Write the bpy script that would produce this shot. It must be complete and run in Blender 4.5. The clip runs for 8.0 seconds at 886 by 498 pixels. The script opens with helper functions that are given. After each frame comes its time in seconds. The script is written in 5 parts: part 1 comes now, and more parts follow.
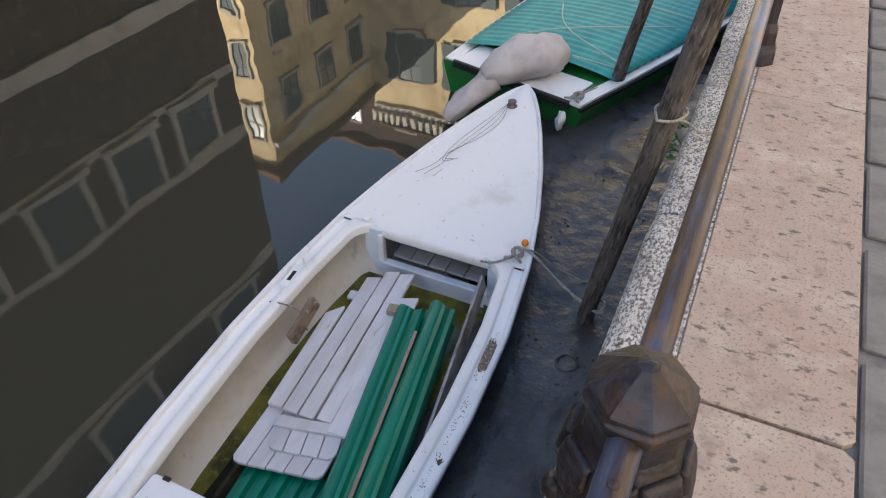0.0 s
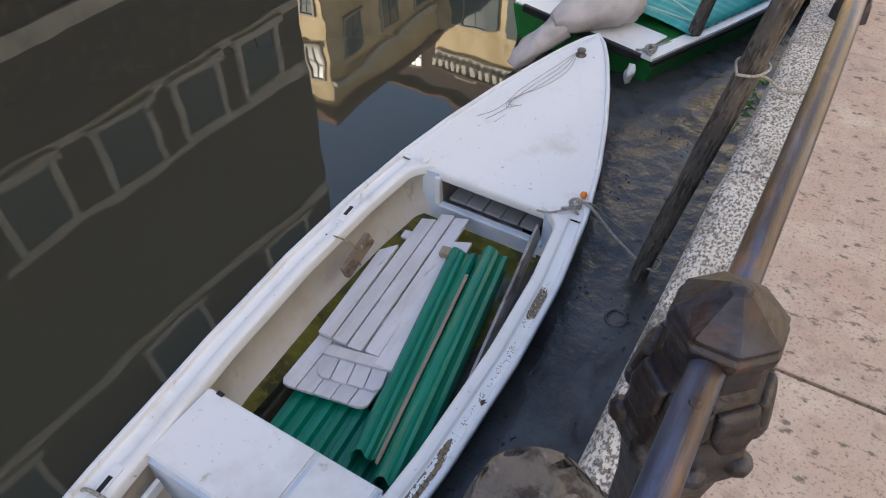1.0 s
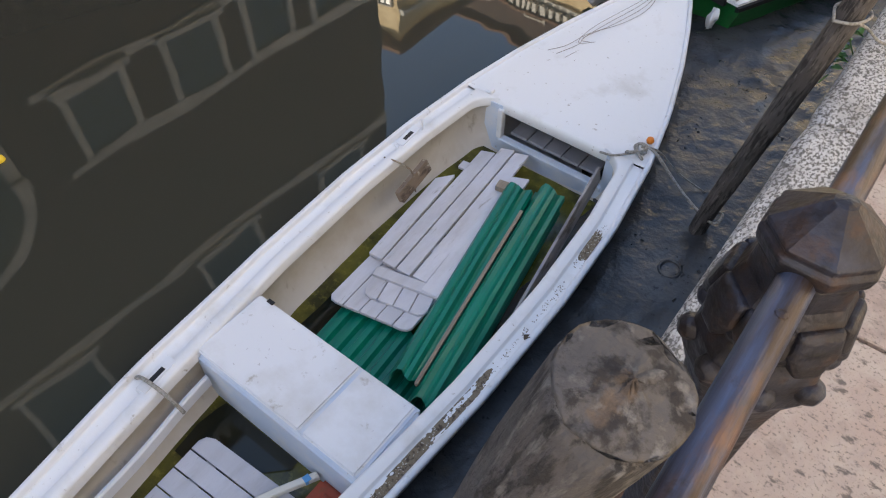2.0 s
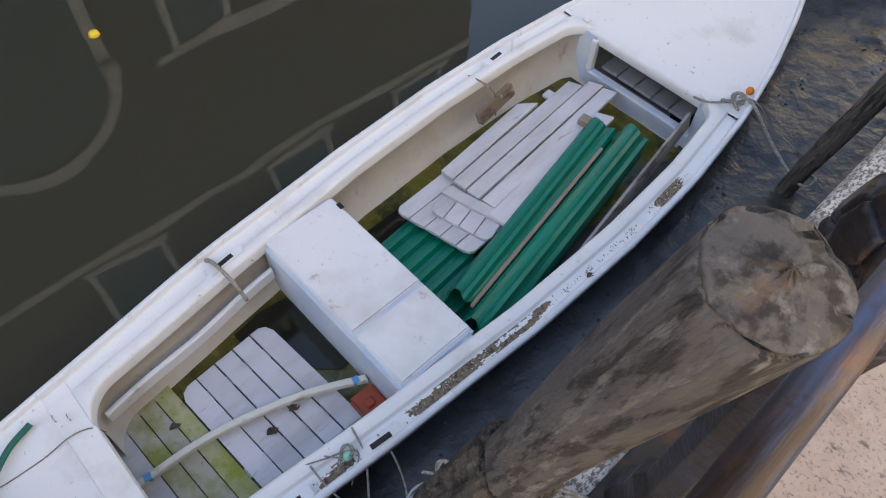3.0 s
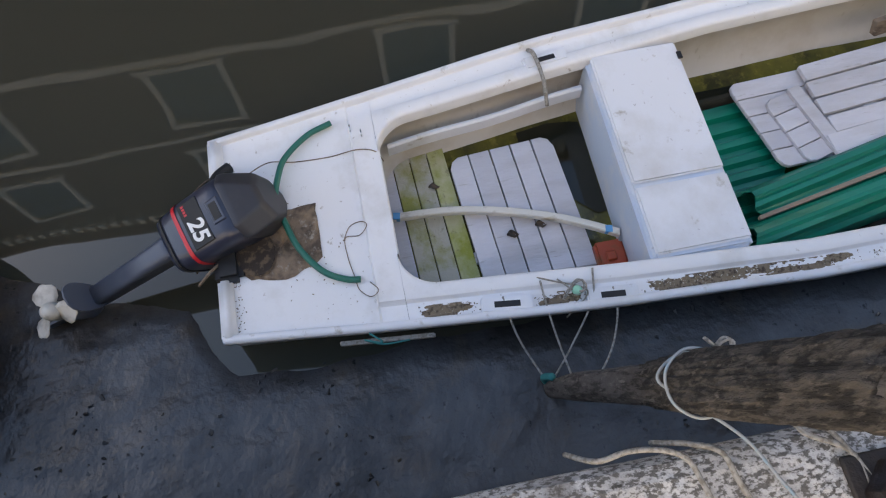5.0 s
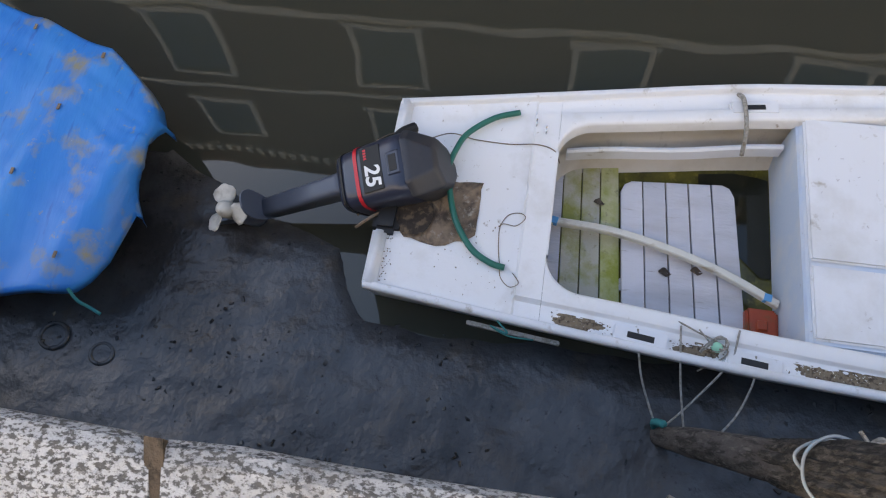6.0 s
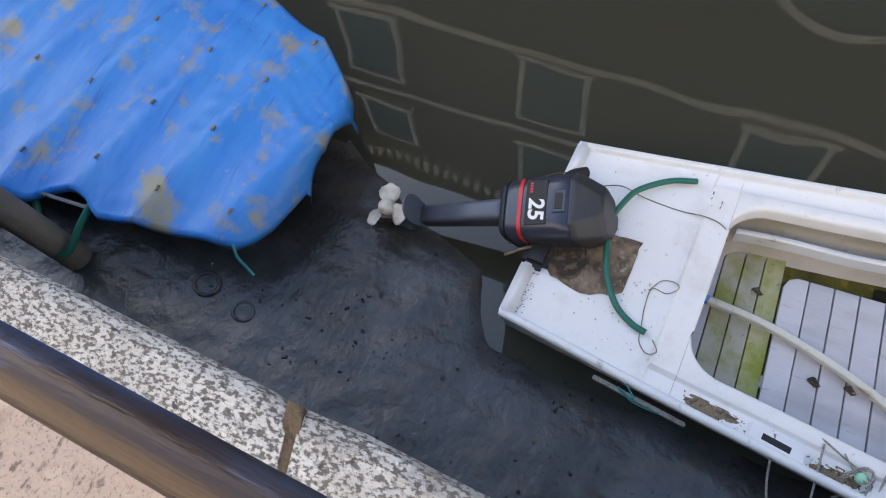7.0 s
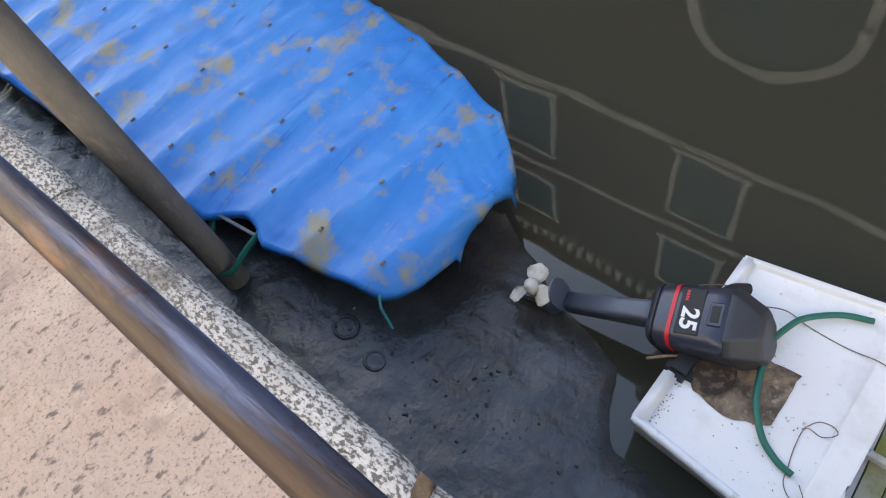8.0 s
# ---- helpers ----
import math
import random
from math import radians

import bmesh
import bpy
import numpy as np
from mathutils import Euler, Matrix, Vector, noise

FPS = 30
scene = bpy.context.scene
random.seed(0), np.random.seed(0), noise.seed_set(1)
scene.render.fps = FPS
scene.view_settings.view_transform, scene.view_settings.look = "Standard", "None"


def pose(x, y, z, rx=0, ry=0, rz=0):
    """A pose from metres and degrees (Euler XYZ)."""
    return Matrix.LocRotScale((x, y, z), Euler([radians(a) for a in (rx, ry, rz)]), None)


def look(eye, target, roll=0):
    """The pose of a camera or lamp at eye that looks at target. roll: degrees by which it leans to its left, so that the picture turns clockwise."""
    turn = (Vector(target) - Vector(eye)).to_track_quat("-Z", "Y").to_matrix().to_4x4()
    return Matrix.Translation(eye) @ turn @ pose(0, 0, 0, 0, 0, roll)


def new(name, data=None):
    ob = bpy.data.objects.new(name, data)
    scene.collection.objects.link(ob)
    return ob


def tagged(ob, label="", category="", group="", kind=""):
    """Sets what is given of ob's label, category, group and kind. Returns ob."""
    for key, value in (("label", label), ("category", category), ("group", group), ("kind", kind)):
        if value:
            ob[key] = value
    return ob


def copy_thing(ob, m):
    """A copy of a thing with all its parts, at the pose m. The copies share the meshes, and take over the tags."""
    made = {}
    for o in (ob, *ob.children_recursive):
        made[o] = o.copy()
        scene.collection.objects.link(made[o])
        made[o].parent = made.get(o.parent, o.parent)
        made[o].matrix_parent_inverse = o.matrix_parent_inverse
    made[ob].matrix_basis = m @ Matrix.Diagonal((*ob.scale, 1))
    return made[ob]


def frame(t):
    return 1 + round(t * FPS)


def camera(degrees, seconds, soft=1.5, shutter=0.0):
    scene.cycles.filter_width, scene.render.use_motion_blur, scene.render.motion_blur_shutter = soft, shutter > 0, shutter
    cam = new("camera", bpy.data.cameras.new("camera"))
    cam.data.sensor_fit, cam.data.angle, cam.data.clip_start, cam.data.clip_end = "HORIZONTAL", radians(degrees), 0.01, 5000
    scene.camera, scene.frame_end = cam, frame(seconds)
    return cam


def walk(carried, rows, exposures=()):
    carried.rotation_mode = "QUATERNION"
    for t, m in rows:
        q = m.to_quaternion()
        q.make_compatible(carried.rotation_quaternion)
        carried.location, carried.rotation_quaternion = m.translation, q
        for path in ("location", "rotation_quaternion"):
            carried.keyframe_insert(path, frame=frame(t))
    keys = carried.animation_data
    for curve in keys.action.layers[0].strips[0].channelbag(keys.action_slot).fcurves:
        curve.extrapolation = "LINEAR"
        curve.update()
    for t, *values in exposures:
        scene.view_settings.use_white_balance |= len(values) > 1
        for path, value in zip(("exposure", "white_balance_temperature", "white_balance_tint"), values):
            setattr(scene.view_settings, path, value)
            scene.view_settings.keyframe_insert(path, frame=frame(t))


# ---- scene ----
cam = camera(65.2, 8.0, soft=1.15)
PATH = [
    (0, (0.01, 0.853, 1.583), (-0.652, 2.206, 0.267), -1.2),
    (0.5, (-0.004, 0.831, 1.565), (-0.707, 2.108, 0.196), -0.5),
    (1, (-0.013, 0.81, 1.55), (-0.752, 2.015, 0.135), -0.6),
    (1.5, (-0.018, 0.787, 1.524), (-0.785, 1.901, 0.051), -0.1),
    (3, (-0.041, 0.728, 1.453), (-0.843, 1.527, -0.196), 2.0),
    (3.5, (-0.062, 0.673, 1.416), (-0.855, 1.309, -0.306), 3.4),
    (4, (-0.084, 0.608, 1.383), (-0.869, 1.068, -0.398), 3.3),
    (4.5, (-0.1, 0.544, 1.352), (-0.851, 0.831, -0.479), 1.5),
    (5, (-0.105, 0.476, 1.336), (-0.863, 0.596, -0.511), -2.4),
    (6.5, (-0.027, 0.348, 1.346), (-0.795, -0.069, -0.453), -10.9),
    (7, (-0.012, 0.282, 1.355), (-0.771, -0.292, -0.405), -12.4),
    (7.5, (-0.004, 0.243, 1.374), (-0.75, -0.495, -0.328), -14.3),
    (8, (0.004, 0.187, 1.39), (-0.705, -0.751, -0.228), -15.3),
]
walk(cam, [(t, look(eye, target, roll)) for t, eye, target, roll in PATH], [(0.0, 1.99, 6750, 10), (3.0, 2.1, 6800, 10), (5.0, 2.08, 6850, 10), (8.0, 2.46, 6850, 8)])

# world, sun and exposure
SUN_EL, SUN_AZ = radians(31), radians(218)      # azimuth clockwise from +y
world = bpy.data.worlds.new("sky")
scene.world = world
world.use_nodes = True
wn = world.node_tree.nodes
sky = wn.new("ShaderNodeTexSky")
sky.sky_type, sky.sun_disc = "NISHITA", False
sky.sun_elevation, sky.sun_rotation = SUN_EL, SUN_AZ
sky.air_density, sky.dust_density, sky.ozone_density = 1.0, 1.0, 1.0
wn["Background"].inputs["Strength"].default_value = 0.115
world.node_tree.links.new(sky.outputs[0], wn["Background"].inputs[0])
sun_dir = Vector((math.sin(SUN_AZ) * math.cos(SUN_EL), math.cos(SUN_AZ) * math.cos(SUN_EL), math.sin(SUN_EL)))
sun = new("sun", bpy.data.lights.new("sun", "SUN"))
sun.data.energy, sun.data.angle, sun.data.color = 5.0, radians(0.6), (1.0, 0.9, 0.76)
sun.matrix_world = look(sun_dir * 50, (0, 0, 0))

# levels of the place: pavement 0, water, mud, gunwale of the white boat
WATER, MUD = -1.16, -1.12


# ---- materials ----
def material(name, base, rough=0.6, metal=0.0, spots=(), bump=0.0, bump_scale=60.0, coat=0.0, per_object=0.0, ior=1.5, alpha=1.0):
    """spots: rows of (colour, noise scale, low, high, stretch) laid over the base, one after the other."""
    m = bpy.data.materials.new(name)
    m.use_nodes = True
    nt = m.node_tree
    n, l = nt.nodes, nt.links
    b = n["Principled BSDF"]
    b.inputs["Roughness"].default_value, b.inputs["Metallic"].default_value, b.inputs["IOR"].default_value = rough, metal, ior
    b.inputs["Coat Weight"].default_value = coat
    b.inputs["Alpha"].default_value = alpha
    tc = n.new("ShaderNodeTexCoord")
    rgb = n.new("ShaderNodeRGB")
    rgb.outputs[0].default_value = (*base, 1)
    colour = rgb.outputs[0]
    seed = 0
    for tint, scale, low, high, stretch in spots:
        mp = n.new("ShaderNodeMapping")
        mp.inputs["Scale"].default_value = stretch
        mp.inputs["Location"].default_value = (seed * 3.7, seed * 1.3, seed * 2.1)
        seed += 1
        l.new(tc.outputs["Object"], mp.inputs[0])
        tex = n.new("ShaderNodeTexNoise")
        tex.inputs["Scale"].default_value, tex.inputs["Detail"].default_value, tex.inputs["Roughness"].default_value = scale, 6, 0.62
        l.new(mp.outputs[0], tex.inputs["Vector"])
        ramp = n.new("ShaderNodeMapRange")
        ramp.inputs["From Min"].default_value, ramp.inputs["From Max"].default_value = low, high
        l.new(tex.outputs["Fac"], ramp.inputs["Value"])
        mix = n.new("ShaderNodeMix")
        mix.data_type = "RGBA"
        l.new(ramp.outputs[0], mix.inputs["Factor"])
        l.new(colour, mix.inputs["A"])
        mix.inputs["B"].default_value = (*tint, 1)
        colour = mix.outputs["Result"]
    if per_object:
        info = n.new("ShaderNodeObjectInfo")
        vary = n.new("ShaderNodeMapRange")
        vary.inputs["To Min"].default_value, vary.inputs["To Max"].default_value = 1 - per_object, 1 + per_object
        l.new(info.outputs["Random"], vary.inputs["Value"])
        hsv = n.new("ShaderNodeHueSaturation")
        l.new(vary.outputs[0], hsv.inputs["Value"])
        l.new(colour, hsv.inputs["Color"])
        colour = hsv.outputs[0]
    l.new(colour, b.inputs["Base Color"])
    if bump:
        tex = n.new("ShaderNodeTexNoise")
        tex.inputs["Scale"].default_value, tex.inputs["Detail"].default_value = bump_scale, 5
        mp = n.new("ShaderNodeMapping")
        mp.inputs["Scale"].default_value = spots[0][4] if spots else (1, 1, 1)
        l.new(tc.outputs["Object"], mp.inputs[0])
        l.new(mp.outputs[0], tex.inputs["Vector"])
        bp = n.new("ShaderNodeBump")
        bp.inputs["Strength"].default_value, bp.inputs["Distance"].default_value = bump, 0.01
        l.new(tex.outputs["Fac"], bp.inputs["Height"])
        l.new(bp.outputs[0], b.inputs["Normal"])
    return m


E1 = (1, 1, 1)
GELCOAT = material("gelcoat", (0.74, 0.75, 0.78), 0.42, spots=[((0.58, 0.57, 0.55), 3, 0.5, 0.78, E1), ((0.35, 0.31, 0.25), 14, 0.63, 0.77, E1)], bump=0.05, bump_scale=25)
DECK_WHITE = material("deck_white", (0.77, 0.77, 0.78), 0.5, spots=[((0.58, 0.56, 0.52), 4, 0.56, 0.86, E1), ((0.3, 0.25, 0.19), 30, 0.65, 0.76, E1)], bump=0.08, bump_scale=70)
LINER = material("liner", (0.55, 0.52, 0.48), 0.55, spots=[((0.42, 0.37, 0.3), 3, 0.45, 0.75, E1), ((0.2, 0.16, 0.1), 8, 0.62, 0.8, (1, 1, 0.5))], bump=0.1, bump_scale=30)
BLUE_WHITE = material("pale_blue_paint", (0.52, 0.6, 0.72), 0.5, spots=[((0.62, 0.65, 0.7), 6, 0.45, 0.65, E1), ((0.3, 0.26, 0.22), 25, 0.66, 0.78, E1)], bump=0.06)
ALGAE = material("algae_bilge", (0.13, 0.118, 0.016), 0.22, spots=[((0.035, 0.034, 0.01), 5, 0.42, 0.66, E1), ((0.24, 0.21, 0.04), 18, 0.55, 0.75, E1)], bump=0.1, bump_scale=14)
BILGE_WATER = material("bilge_water", (0.012, 0.013, 0.008), 0.04, ior=1.4)
GREY_PLANK = material("grey_painted_plank", (0.56, 0.55, 0.58), 0.7, spots=[((0.42, 0.4, 0.4), 8, 0.45, 0.75, (1, 0.25, 1)), ((0.22, 0.19, 0.15), 40, 0.62, 0.76, (1, 0.15, 1))], bump=0.25, bump_scale=90, per_object=0.1)
MOSSY_PLANK = material("mossy_plank", (0.42, 0.41, 0.24), 0.6, spots=[((0.24, 0.26, 0.03), 6, 0.38, 0.6, E1), ((0.1, 0.09, 0.03), 25, 0.6, 0.75, E1)], bump=0.25, per_object=0.12)
MOSSY_LIGHT = material("stained_plank", (0.44, 0.42, 0.34), 0.65, spots=[((0.27, 0.27, 0.06), 7, 0.46, 0.66, E1), ((0.12, 0.1, 0.05), 30, 0.62, 0.75, E1)], bump=0.25)
DARK_PLANK = material("dark_grey_plank", (0.24, 0.24, 0.26), 0.7, spots=[((0.2, 0.19, 0.19), 12, 0.45, 0.7, (1, 0.3, 1))], bump=0.2, per_object=0.1)
BARE_WOOD = material("bare_wood", (0.3, 0.24, 0.18), 0.75, spots=[((0.22, 0.17, 0.12), 16, 0.45, 0.7, (4, 0.4, 1))], bump=0.3)
OAR_WHITE = material("worn_white_paint", (0.66, 0.63, 0.56), 0.65, spots=[((0.36, 0.28, 0.18), 22, 0.55, 0.72, (1, 0.4, 1))], bump=0.2)
GREEN_PVC = material("green_corrugated_plastic", (0.0, 0.2, 0.125), 0.28, spots=[((0.0, 0.13, 0.085), 3, 0.4, 0.7, (1, 0.2, 1)), ((0.02, 0.28, 0.2), 20, 0.62, 0.8, (4, 0.3, 1))])
TEAL_TARP = material("teal_tarpaulin", (0.012, 0.27, 0.27), 0.5, spots=[((0.03, 0.36, 0.34), 5, 0.45, 0.7, (3, 0.4, 1))], bump=0.1)
BLUE_TARP = material("blue_tarpaulin", (0.02, 0.19, 0.6), 0.42, spots=[((0.04, 0.24, 0.64), 3, 0.4, 0.7, (0.5, 2, 1)), ((0.27, 0.25, 0.16), 4.5, 0.53, 0.66, E1), ((0.3, 0.28, 0.2), 22, 0.64, 0.74, E1), ((0.015, 0.1, 0.42), 7, 0.6, 0.72, (0.4, 3, 1)), ((0.45, 0.5, 0.58), 60, 0.71, 0.75, E1)], bump=0.4, bump_scale=14)
IRON = material("worn_cast_iron", (0.026, 0.02, 0.019), 0.45, 0.3, spots=[((0.045, 0.047, 0.066), 14, 0.42, 0.65, E1), ((0.065, 0.034, 0.02), 26, 0.54, 0.7, E1), ((0.015, 0.012, 0.012), 45, 0.55, 0.7, E1)], bump=0.35, bump_scale=70)
# rusty brown pipe; its blue-grey highlight is put into the colour as streaks
PIPE = material("worn_steel_pipe", (0.055, 0.036, 0.028), 0.33, 0.4, spots=[((0.1, 0.12, 0.19), 7, 0.48, 0.62, (3.5, 0.35, 3)), ((0.2, 0.1, 0.05), 16, 0.56, 0.72, (1, 0.4, 1)), ((0.05, 0.035, 0.03), 40, 0.6, 0.75, E1)], bump=0.12, bump_scale=160)
ISTRIA = material("istrian_stone", (0.56, 0.545, 0.525), 0.8, spots=[((0.38, 0.36, 0.335), 5, 0.42, 0.68, E1), ((0.13, 0.12, 0.108), 110, 0.47, 0.56, (1, 0.6, 1)), ((0.07, 0.062, 0.053), 30, 0.61, 0.67, (1, 0.7, 1)), ((0.13, 0.115, 0.1), 3.2, 0.56, 0.7, E1)], bump=0.7, bump_scale=55)
PINK_STONE = material("pink_paving_stone", (0.42, 0.33, 0.275), 0.82, spots=[((0.43, 0.31, 0.25), 2.2, 0.45, 0.65, E1), ((0.5, 0.42, 0.35), 5, 0.5, 0.7, E1), ((0.15, 0.122, 0.105), 26, 0.575, 0.65, (0.8, 1.35, 1)), ((0.19, 0.155, 0.13), 110, 0.55, 0.65, E1), ((0.3, 0.23, 0.19), 9, 0.56, 0.72, E1)], bump=0.6, bump_scale=40, per_object=0.06)
GREY_STONE = material("grey_trachyte", (0.2, 0.19, 0.18), 0.8, spots=[((0.12, 0.115, 0.11), 8, 0.45, 0.7, E1)], bump=0.5, per_object=0.12)
QUAY_WALL = material("wet_quay_stone", (0.1, 0.095, 0.085), 0.5, spots=[((0.03, 0.032, 0.02), 4, 0.4, 0.65, E1), ((0.2, 0.1, 0.05), 12, 0.6, 0.75, E1)], bump=0.6, bump_scale=20, per_object=0.2)
MUD_WET = material("wet_mud", (0.064, 0.065, 0.068), 0.26, spots=[((0.032, 0.029, 0.027), 2.2, 0.42, 0.62, E1), ((0.075, 0.06, 0.045), 5, 0.55, 0.75, E1), ((0.012, 0.012, 0.012), 26, 0.62, 0.72, E1)], bump=0.6, bump_scale=30, ior=1.45)
TIMBER = material("weathered_pile_timber", (0.095, 0.083, 0.076), 0.85, spots=[((0.065, 0.055, 0.048), 9, 0.45, 0.65, (1, 1, 0.3)), ((0.03, 0.025, 0.022), 55, 0.5, 0.57, (1, 1, 0.17)), ((0.16, 0.143, 0.128), 80, 0.56, 0.66, (1, 1, 0.18)), ((0.17, 0.12, 0.07), 5, 0.62, 0.75, (1, 1, 0.4))], bump=1.0, bump_scale=70)
END_GRAIN = material("end_grain_timber", (0.1, 0.088, 0.08), 0.85, spots=[((0.035, 0.028, 0.024), 45, 0.48, 0.58, E1), ((0.16, 0.105, 0.065), 16, 0.6, 0.7, E1), ((0.19, 0.17, 0.15), 50, 0.58, 0.7, E1)], bump=0.8, bump_scale=50)
ROPE_GREY = material("grey_rope", (0.34, 0.32, 0.29), 0.9, spots=[((0.2, 0.18, 0.15), 90, 0.45, 0.6, E1)], bump=0.4, bump_scale=200)
LASHING = material("pale_green_cord", (0.42, 0.55, 0.5), 0.8, bump=0.3, bump_scale=200)
ROPE_TEAL = material("teal_rope", (0.03, 0.2, 0.2), 0.8, bump=0.3, bump_scale=200)
HOSE_GREEN = material("green_hose", (0.015, 0.13, 0.095), 0.4)
ORANGE = material("orange_plastic", (0.8, 0.22, 0.02), 0.5)
RED_CAN = material("rusty_red_plastic", (0.33, 0.05, 0.014), 0.45, spots=[((0.18, 0.07, 0.02), 20, 0.5, 0.7, E1)])
COWL = material("dark_grey_cowl", (0.03, 0.035, 0.058), 0.34, spots=[((0.05, 0.053, 0.066), 5, 0.5, 0.75, E1)], coat=0.2)
COWL_TOP = material("faded_cowl_top", (0.034, 0.035, 0.043), 0.45, spots=[((0.05, 0.05, 0.056), 6, 0.45, 0.7, E1)])
BLACK = material("black_rubber", (0.012, 0.012, 0.013), 0.6)
RED = material("red_stripe", (0.55, 0.02, 0.03), 0.4)
DECAL = material("white_decal", (0.78, 0.78, 0.78), 0.4)
LEG_PAINT = material("blue_grey_leg_paint", (0.075, 0.088, 0.12), 0.38, spots=[((0.12, 0.12, 0.13), 20, 0.58, 0.7, E1)])
PROP = material("fouled_propeller", (0.55, 0.52, 0.46), 0.55, spots=[((0.3, 0.27, 0.22), 14, 0.5, 0.7, E1)])
BROKEN = material("rotten_deck_core", (0.24, 0.175, 0.12), 0.9, spots=[((0.08, 0.06, 0.045), 14, 0.42, 0.62, E1), ((0.34, 0.3, 0.25), 30, 0.56, 0.7, E1)], bump=0.9, bump_scale=30)
MORTAR_DIRT = material("crumbled_mortar", (0.12, 0.085, 0.055), 0.95, spots=[((0.04, 0.03, 0.02), 25, 0.45, 0.6, E1), ((0.22, 0.18, 0.13), 40, 0.62, 0.72, E1)], bump=0.8, bump_scale=45)
DIRT = material("leaf_litter", (0.2, 0.155, 0.105), 0.9, spots=[((0.07, 0.05, 0.035), 60, 0.5, 0.62, E1), ((0.42, 0.38, 0.31), 110, 0.6, 0.68, E1)], bump=0.6, bump_scale=150)
DEAD_LEAF = material("dead_leaf", (0.085, 0.06, 0.04), 0.8, spots=[((0.03, 0.024, 0.02), 40, 0.45, 0.65, E1)], per_object=0.3)
SHELL = material("shell_grit", (0.6, 0.57, 0.5), 0.8)
GREEN_HULL = material("green_hull_paint", (0.012, 0.16, 0.035), 0.35, spots=[((0.02, 0.1, 0.03), 6, 0.5, 0.7, E1)])
CLOTH = material("pale_cloth_cover", (0.55, 0.5, 0.49), 0.9, spots=[((0.42, 0.38, 0.37), 6, 0.45, 0.7, E1)], bump=0.4, bump_scale=14)
HULL_DARK = material("dark_antifouling", (0.02, 0.022, 0.024), 0.5)
STEEL = material("polished_strip", (0.6, 0.6, 0.62), 0.25, 0.9)
LEAF = material("leaf_green", (0.06, 0.16, 0.03), 0.5, per_object=0.2)
BRICK_RED = material("old_red_brick", (0.078, 0.046, 0.036), 0.85, spots=[((0.05, 0.033, 0.028), 1.2, 0.4, 0.7, E1), ((0.19, 0.135, 0.11), 7, 0.55, 0.75, E1)], bump=0.3)
STONE_TRIM = material("grey_stone_trim", (0.7, 0.67, 0.61), 0.8, spots=[((0.5, 0.48, 0.44), 3, 0.45, 0.7, E1)])
WINDOW_DARK = material("dark_window", (0.05, 0.085, 0.1), 0.15)
SHUTTER = material("dark_green_shutter", (0.05, 0.085, 0.09), 0.6)
OCHRE = material("ochre_render", (0.8, 0.65, 0.4), 0.9, spots=[((0.52, 0.38, 0.2), 0.7, 0.45, 0.7, E1), ((0.36, 0.28, 0.17), 2.5, 0.58, 0.75, (1, 1, 0.3))])
ROOF_TILE = material("roof_tile", (0.2, 0.11, 0.07), 0.85, spots=[((0.1, 0.07, 0.05), 4, 0.45, 0.7, E1)])
PLASTER = material("pale_plaster", (0.5, 0.46, 0.4), 0.9, spots=[((0.38, 0.33, 0.28), 1.1, 0.45, 0.7, E1)])

# canal water: dark and turbid with faint slow ripples
WATER_MAT = material("canal_water", (0.04, 0.041, 0.031), 0.015, ior=1.5)
_n, _l = WATER_MAT.node_tree.nodes, WATER_MAT.node_tree.links
_tc, _mp, _tx, _bp = _n.new("ShaderNodeTexCoord"), _n.new("ShaderNodeMapping"), _n.new("ShaderNodeTexNoise"), _n.new("ShaderNodeBump")
_mp.inputs["Scale"].default_value = (1.0, 0.6, 1.0)
_tx.inputs["Scale"].default_value, _tx.inputs["Detail"].default_value = 1.7, 1.5
_bp.inputs["Strength"].default_value, _bp.inputs["Distance"].default_value = 0.085, 0.05
_l.new(_tc.outputs["Object"], _mp.inputs[0])
_l.new(_mp.outputs[0], _tx.inputs["Vector"])
_l.new(_tx.outputs["Fac"], _bp.inputs["Height"])
_l.new(_bp.outputs[0], _n["Principled BSDF"].inputs["Normal"])


# ---- mesh helpers ----
def finish(bm, mat, smooth=False):
    me = bpy.data.meshes.new("mesh")
    bmesh.ops.recalc_face_normals(bm, faces=bm.faces)
    bm.to_mesh(me)
    bm.free()
    for m in (mat if isinstance(mat, (list, tuple)) else [mat]):
        me.materials.append(m)
    if smooth:
        for p in me.polygons:
            p.use_smooth = True
    return me


def part(name, bm, mat, parent=None, label="", smooth=False):
    ob = new(name, finish(bm, mat, smooth))
    if parent is not None:
        ob.parent = parent
    return tagged(ob, label)


def group_empty(name, label, category, group="", kind=""):
    ob = new(name)
    ob.empty_display_size = 0.1
    return tagged(ob, label, category, group, kind)


def box(bm, lo, hi, bevel=0.0, m=None, segs=1):
    """A box between two corners, its edges rounded by bevel, turned by m."""
    geo = bmesh.ops.create_cube(bm, size=1)
    v = geo["verts"]
    c = [(a + b) / 2 for a, b in zip(lo, hi)]
    d = [abs(b - a) for a, b in zip(lo, hi)]
    bmesh.ops.transform(bm, matrix=Matrix.Translation(c) @ Matrix.Diagonal((*d, 1)), verts=v)
    if bevel:
        edges = list({e for q in v for e in q.link_edges})
        r = bmesh.ops.bevel(bm, geom=edges, offset=bevel, segments=segs, affect="EDGES")
        v = list({q for f in r["faces"] for q in f.verts} | {q for q in v if q.is_valid})
    if m is not None:
        bmesh.ops.transform(bm, matrix=m, verts=v)
    return bm


